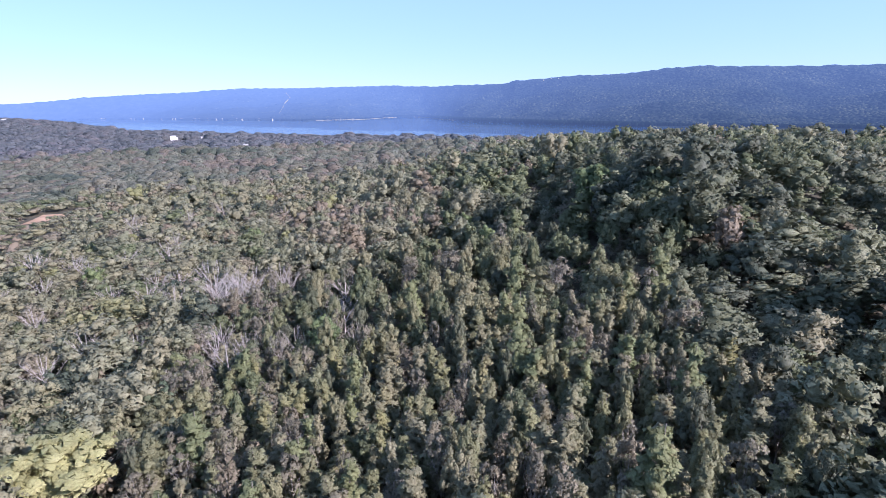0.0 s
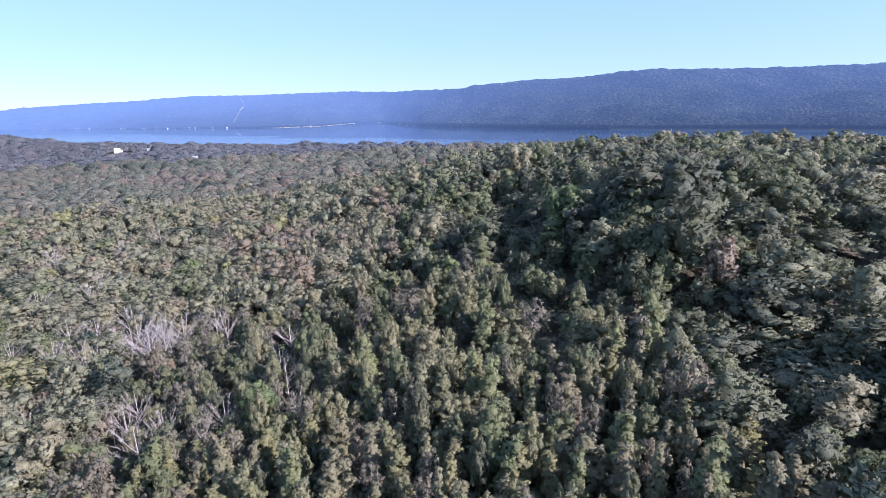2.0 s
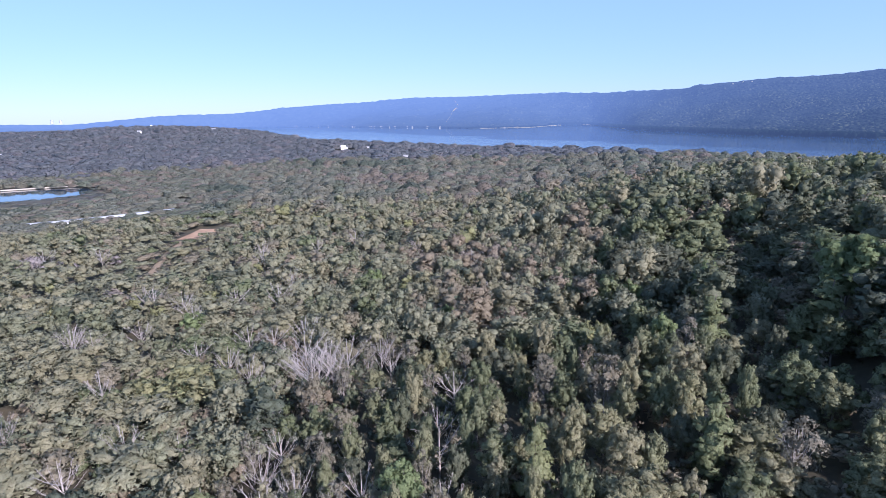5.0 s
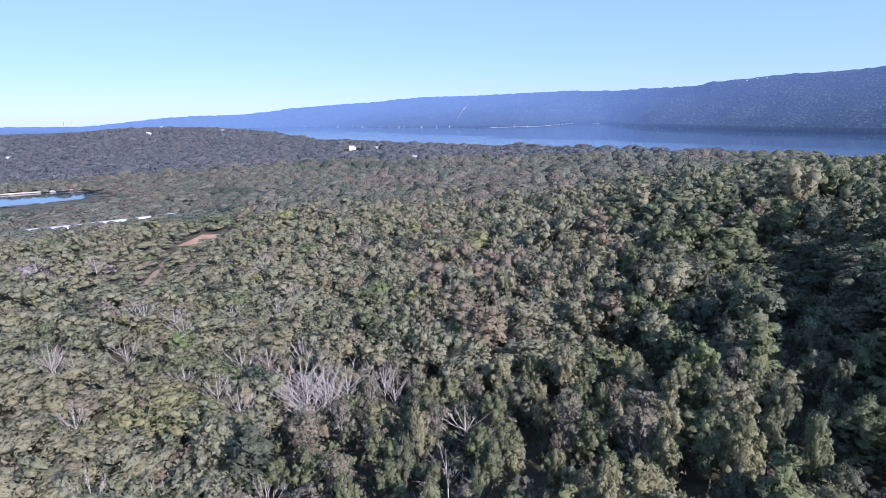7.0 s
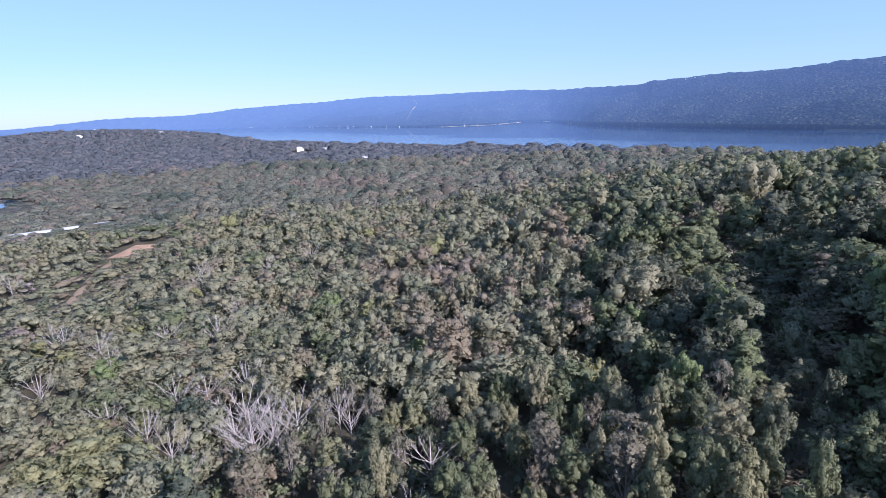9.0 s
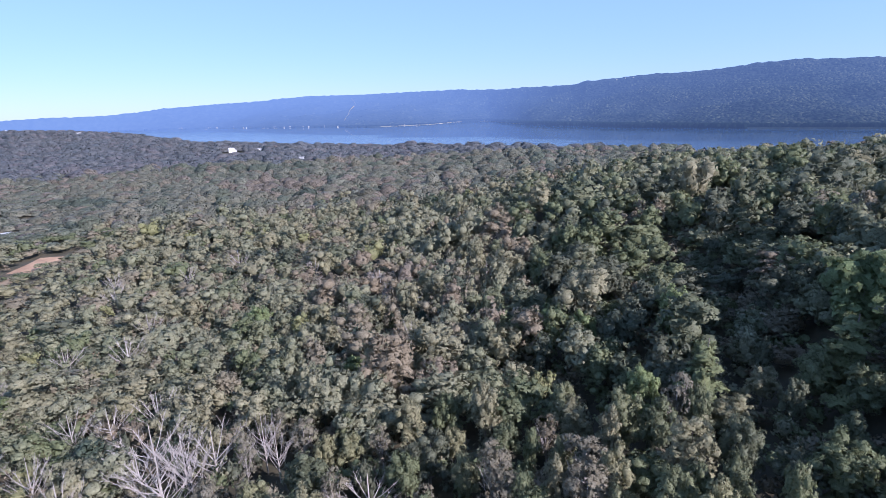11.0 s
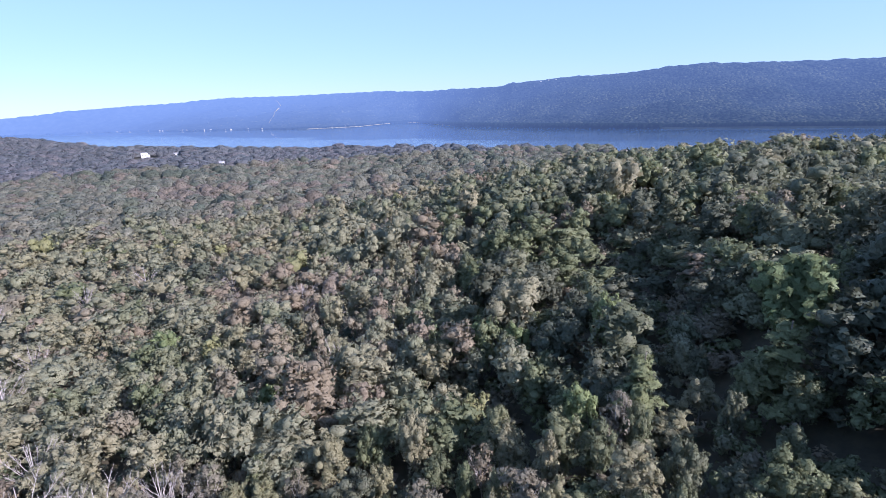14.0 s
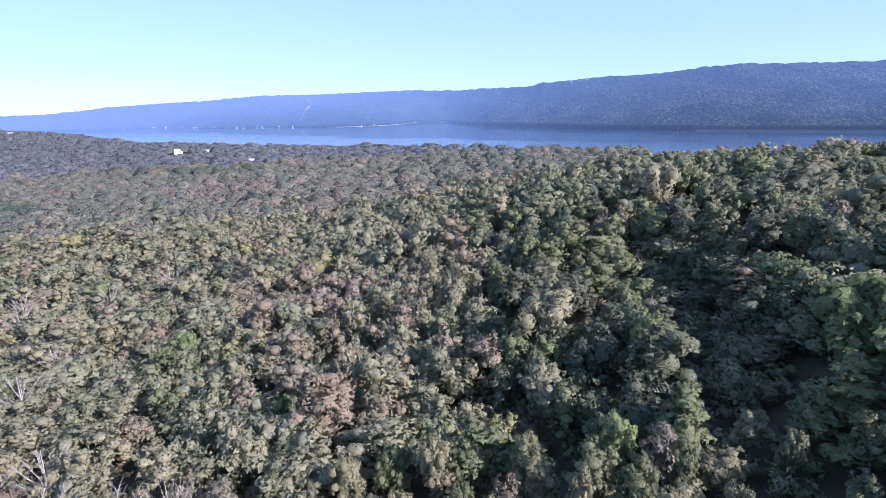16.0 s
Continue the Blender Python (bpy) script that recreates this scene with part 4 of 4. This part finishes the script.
# ---- houses ----
def house(name, w, d, h, roof_h, wall_mat, roof_mat, label, wings=False):
    root = new(name)
    bm = bmesh.new()
    box(bm, (-w / 2, -d / 2, -6), (w / 2, d / 2, h))
    if wings:
        box(bm, (w / 2 - 0.3, -d / 2 + 1.5, -6), (w / 2 + w * 0.4, d / 2 - 1.0, h * 0.65))
    part("wall", bm, wall_mat, root)
    bm = bmesh.new()
    e = 0.5
    vs = [bm.verts.new(p) for p in ((-w / 2 - e, -d / 2 - e, h), (w / 2 + e, -d / 2 - e, h), (w / 2 + e, d / 2 + e, h), (-w / 2 - e, d / 2 + e, h), (-w / 2 - e, 0, h + roof_h), (w / 2 + e, 0, h + roof_h))]
    for f in ((0, 1, 5, 4), (2, 3, 4, 5), (1, 2, 5), (3, 0, 4), (3, 2, 1, 0)):
        bm.faces.new([vs[i] for i in f])
    part("roof", bm, roof_mat, root)
    for i in range(max(2, int(w / 3.5))):
        bm = bmesh.new()
        x = -w / 2 + w * (i + 0.5) / max(2, int(w / 3.5))
        box(bm, (x - 0.6, -d / 2 - 0.06, h * 0.35), (x + 0.6, -d / 2 + 0.05, h * 0.8))
        part("window", bm, pane_dark, root)
    return tagged(root, label, "house")


def put(ob, x, y, turn=0.0, z=None):
    ob.matrix_basis = pose(x, y, ground_at(x, y) + (3.0 if y > 800 else 0.0) if z is None else z, 0, 0, turn)
    return ob


put(house("house", 9, 6, 3.4, 2.4, white_paint, roof_white, "large white house with a lower wing among trees", True), -514, 1070, 15)
put(house("house", 8, 6, 3, 2, white_paint, roof_grey, "white house with a grey roof in the woods"), -325, 924, 20)
put(house("house", 9, 6, 3.0, 2, white_paint, roof_grey, "white house with a grey roof in the woods"), -476, 1108, 10)
put(house("house", 8, 6, 3.0, 1.6, white_paint, roof_white, "long white house on a wooded knoll", True), -1184, 1229, 40)
put(house("house", 11, 8, 4.5, 3, white_paint, roof_grey, "white house with a grey roof in the woods"), -1085, 1395, 35)
put(house("warehouse", 96, 16, 4.2, 1.4, white_paint, roof_white, "long low white warehouse on the plain"), -1723, 1261, 50)
put(house("barn", 22, 10, 3.6, 1.6, white_paint, roof_white, "low white barn on the wooded plain"), -1130, 840, 45)
pale_siding = plain("pale_siding", (0.42, 0.42, 0.42))
shore_house = house("shore_house", 5.0, 4.0, 1.4, 1.0, pale_siding, pale_siding, "small white house on the far lake shore")
g = np.random.RandomState(61)
shore_az = sorted(list(np.random.RandomState(62).uniform(-32, -20, 16)) + [-31.5, -29.5, -28.6, -26.8, -25.9, -25.3, -24.4, -23.9, -22.4, -21.8, -18.5, -17.2, -10.5, -9.2])
for i, a_ in enumerate(shore_az):
    r = np.interp(a_, AZ, FAR_SHORE) + 4 + g.uniform(0, 30)
    m = pose(HUB[0] + r * math.sin(radians(a_)), HUB[1] + r * math.cos(radians(a_)), 4.6, 0, 0, -a_ + g.uniform(-20, 20)) @ Matrix.Diagonal((g.uniform(0.6, 1.25), 0.8, g.uniform(0.6, 0.95), 1))
    if i:
        tagged(copy_thing(shore_house, m), group="houses on the lake shore")
    else:
        shore_house.matrix_basis = m
        tagged(shore_house, group="houses on the lake shore")


for i, (a_, v_) in enumerate(((-30.2, 0.99), (-28.9, 0.99), (-24.4, 0.985), (-22.7, 0.99), (-20.3, 0.985), (-19.5, 0.99), (-9.6, 0.985), (-8.7, 0.99), (-6.2, 0.985), (-26.7, 0.985), (-25.8, 0.99), (-14.2, 0.99), (-13.6, 0.97), (-12.4, 0.98), (10.6, 0.96), (11.4, 0.965), (12.1, 0.955))):
    x, y, z = (float(q) for q in mountain(np.float64(a_), np.float64(v_)))
    tagged(copy_thing(shore_house, pose(x, y, z + (6 if a_ > 0 else 2), 0, 0, -a_) @ Matrix.Diagonal((1.1, 0.8, 0.7, 1))), "small white house on the mountain crest", group="houses on the crest")


# pale beach at the foot of the mountain
b_az = np.radians(np.arange(-13, 1.6, 0.3))
b_r = np.interp(np.degrees(b_az), AZ, FAR_SHORE)
b_w = 3.0 + 2.5 * np.sin(b_az * 90.0)
rim_b = [np.stack([HUB[0] + q * np.sin(b_az), HUB[1] + q * np.cos(b_az), np.full_like(q, z)], -1) for q, z in ((b_r - 5 - b_w, -0.3), (b_r - 4, 0.4), (b_r + 3, 0.9), (b_r + 4, -0.5))]
k = np.arange(len(b_az) - 1)
tagged(new("beach", mesh("beach", np.concatenate(rim_b), [np.concatenate([np.stack([k, k + 1, k + 1 + len(b_az), k + len(b_az)], -1) + i * len(b_az) for i in range(3)])], sand)),
       "thin pale beach along the far lake shore", "beach", kind="structure")


def slope_strip(name, line, width, mat, label):
    """A cleared strip lying on the mountainside."""
    vs = []
    for a_, v_ in line:
        for o in (-0.5, 0.5):
            x, y, z = (float(q) for q in mountain(np.float64(a_ + o * width / 80), np.float64(v_)))
            vs.append((x, y, z + 7))
    f = [(2 * i, 2 * i + 1, 2 * i + 3, 2 * i + 2) for i in range(len(line) - 1)]
    return tagged(new(name, mesh(name, np.array(vs), [np.array(f)], mat)), label, "clearing", kind="structure")


slope_strip("clearing", [(-16.5, 0.2), (-16.3, 0.32), (-16.0, 0.44), (-15.8, 0.56), (-15.7, 0.66)], 1.6, sand, "pale cleared line climbing the wooded mountainside")
slope_strip("clearing", [(-15.75, 0.66), (-15.6, 0.7), (-15.4, 0.73)], 9, sand, "pale bare patch on the wooded mountainside")
slope_strip("clearing", [(-15.2, 0.76), (-15.35, 0.84), (-15.6, 0.9)], 1.6, sand, "pale cleared line climbing the wooded mountainside")


def tank(label):
    root = new("storage_tank")
    bm = bmesh.new()
    bmesh.ops.create_cone(bm, cap_ends=True, segments=28, radius1=16, radius2=16, depth=18, matrix=Matrix.Translation((0, 0, 9)))
    part("shell", bm, white_paint, root)
    bm = bmesh.new()
    bmesh.ops.create_cone(bm, cap_ends=True, segments=28, radius1=16.3, radius2=3, depth=4, matrix=Matrix.Translation((0, 0, 20)))
    part("roof", bm, roof_white, root)
    return tagged(root, label, "storage tank")


tx, ty, tz = (float(q) for q in mountain(np.float64(-44.6), np.float64(0.42)))
put(tank("round white storage tank by the far end of the lake"), tx, ty, z=tz)


# cooling towers on the horizon
def cooling_tower(label):
    root = new("cooling_tower")
    z = np.linspace(0, 1, 12)
    rad = 12 * (0.62 + 0.75 * (z - 0.72) ** 2)
    a_ = np.linspace(0, 2 * np.pi, 28, endpoint=False)
    v = np.stack([rad[:, None] * np.cos(a_), rad[:, None] * np.sin(a_), np.repeat(z[:, None] * 26, 28, 1)], -1).reshape(-1, 3)
    q = np.arange(28)
    f = np.concatenate([np.stack([q, (q + 1) % 28, (q + 1) % 28 + 28, q + 28], -1) + i * 28 for i in range(11)])
    under("shell", smooth_shade(mesh("shell", v, [f], tower_shell)), root)
    return tagged(root, label, "cooling tower")


for a_ in (-52.0, -51.4):
    put(cooling_tower("pale concrete cooling tower far off on the horizon"), HUB[0] + 4700 * math.sin(radians(a_)), HUB[1] + 4700 * math.cos(radians(a_)), z=54.0)
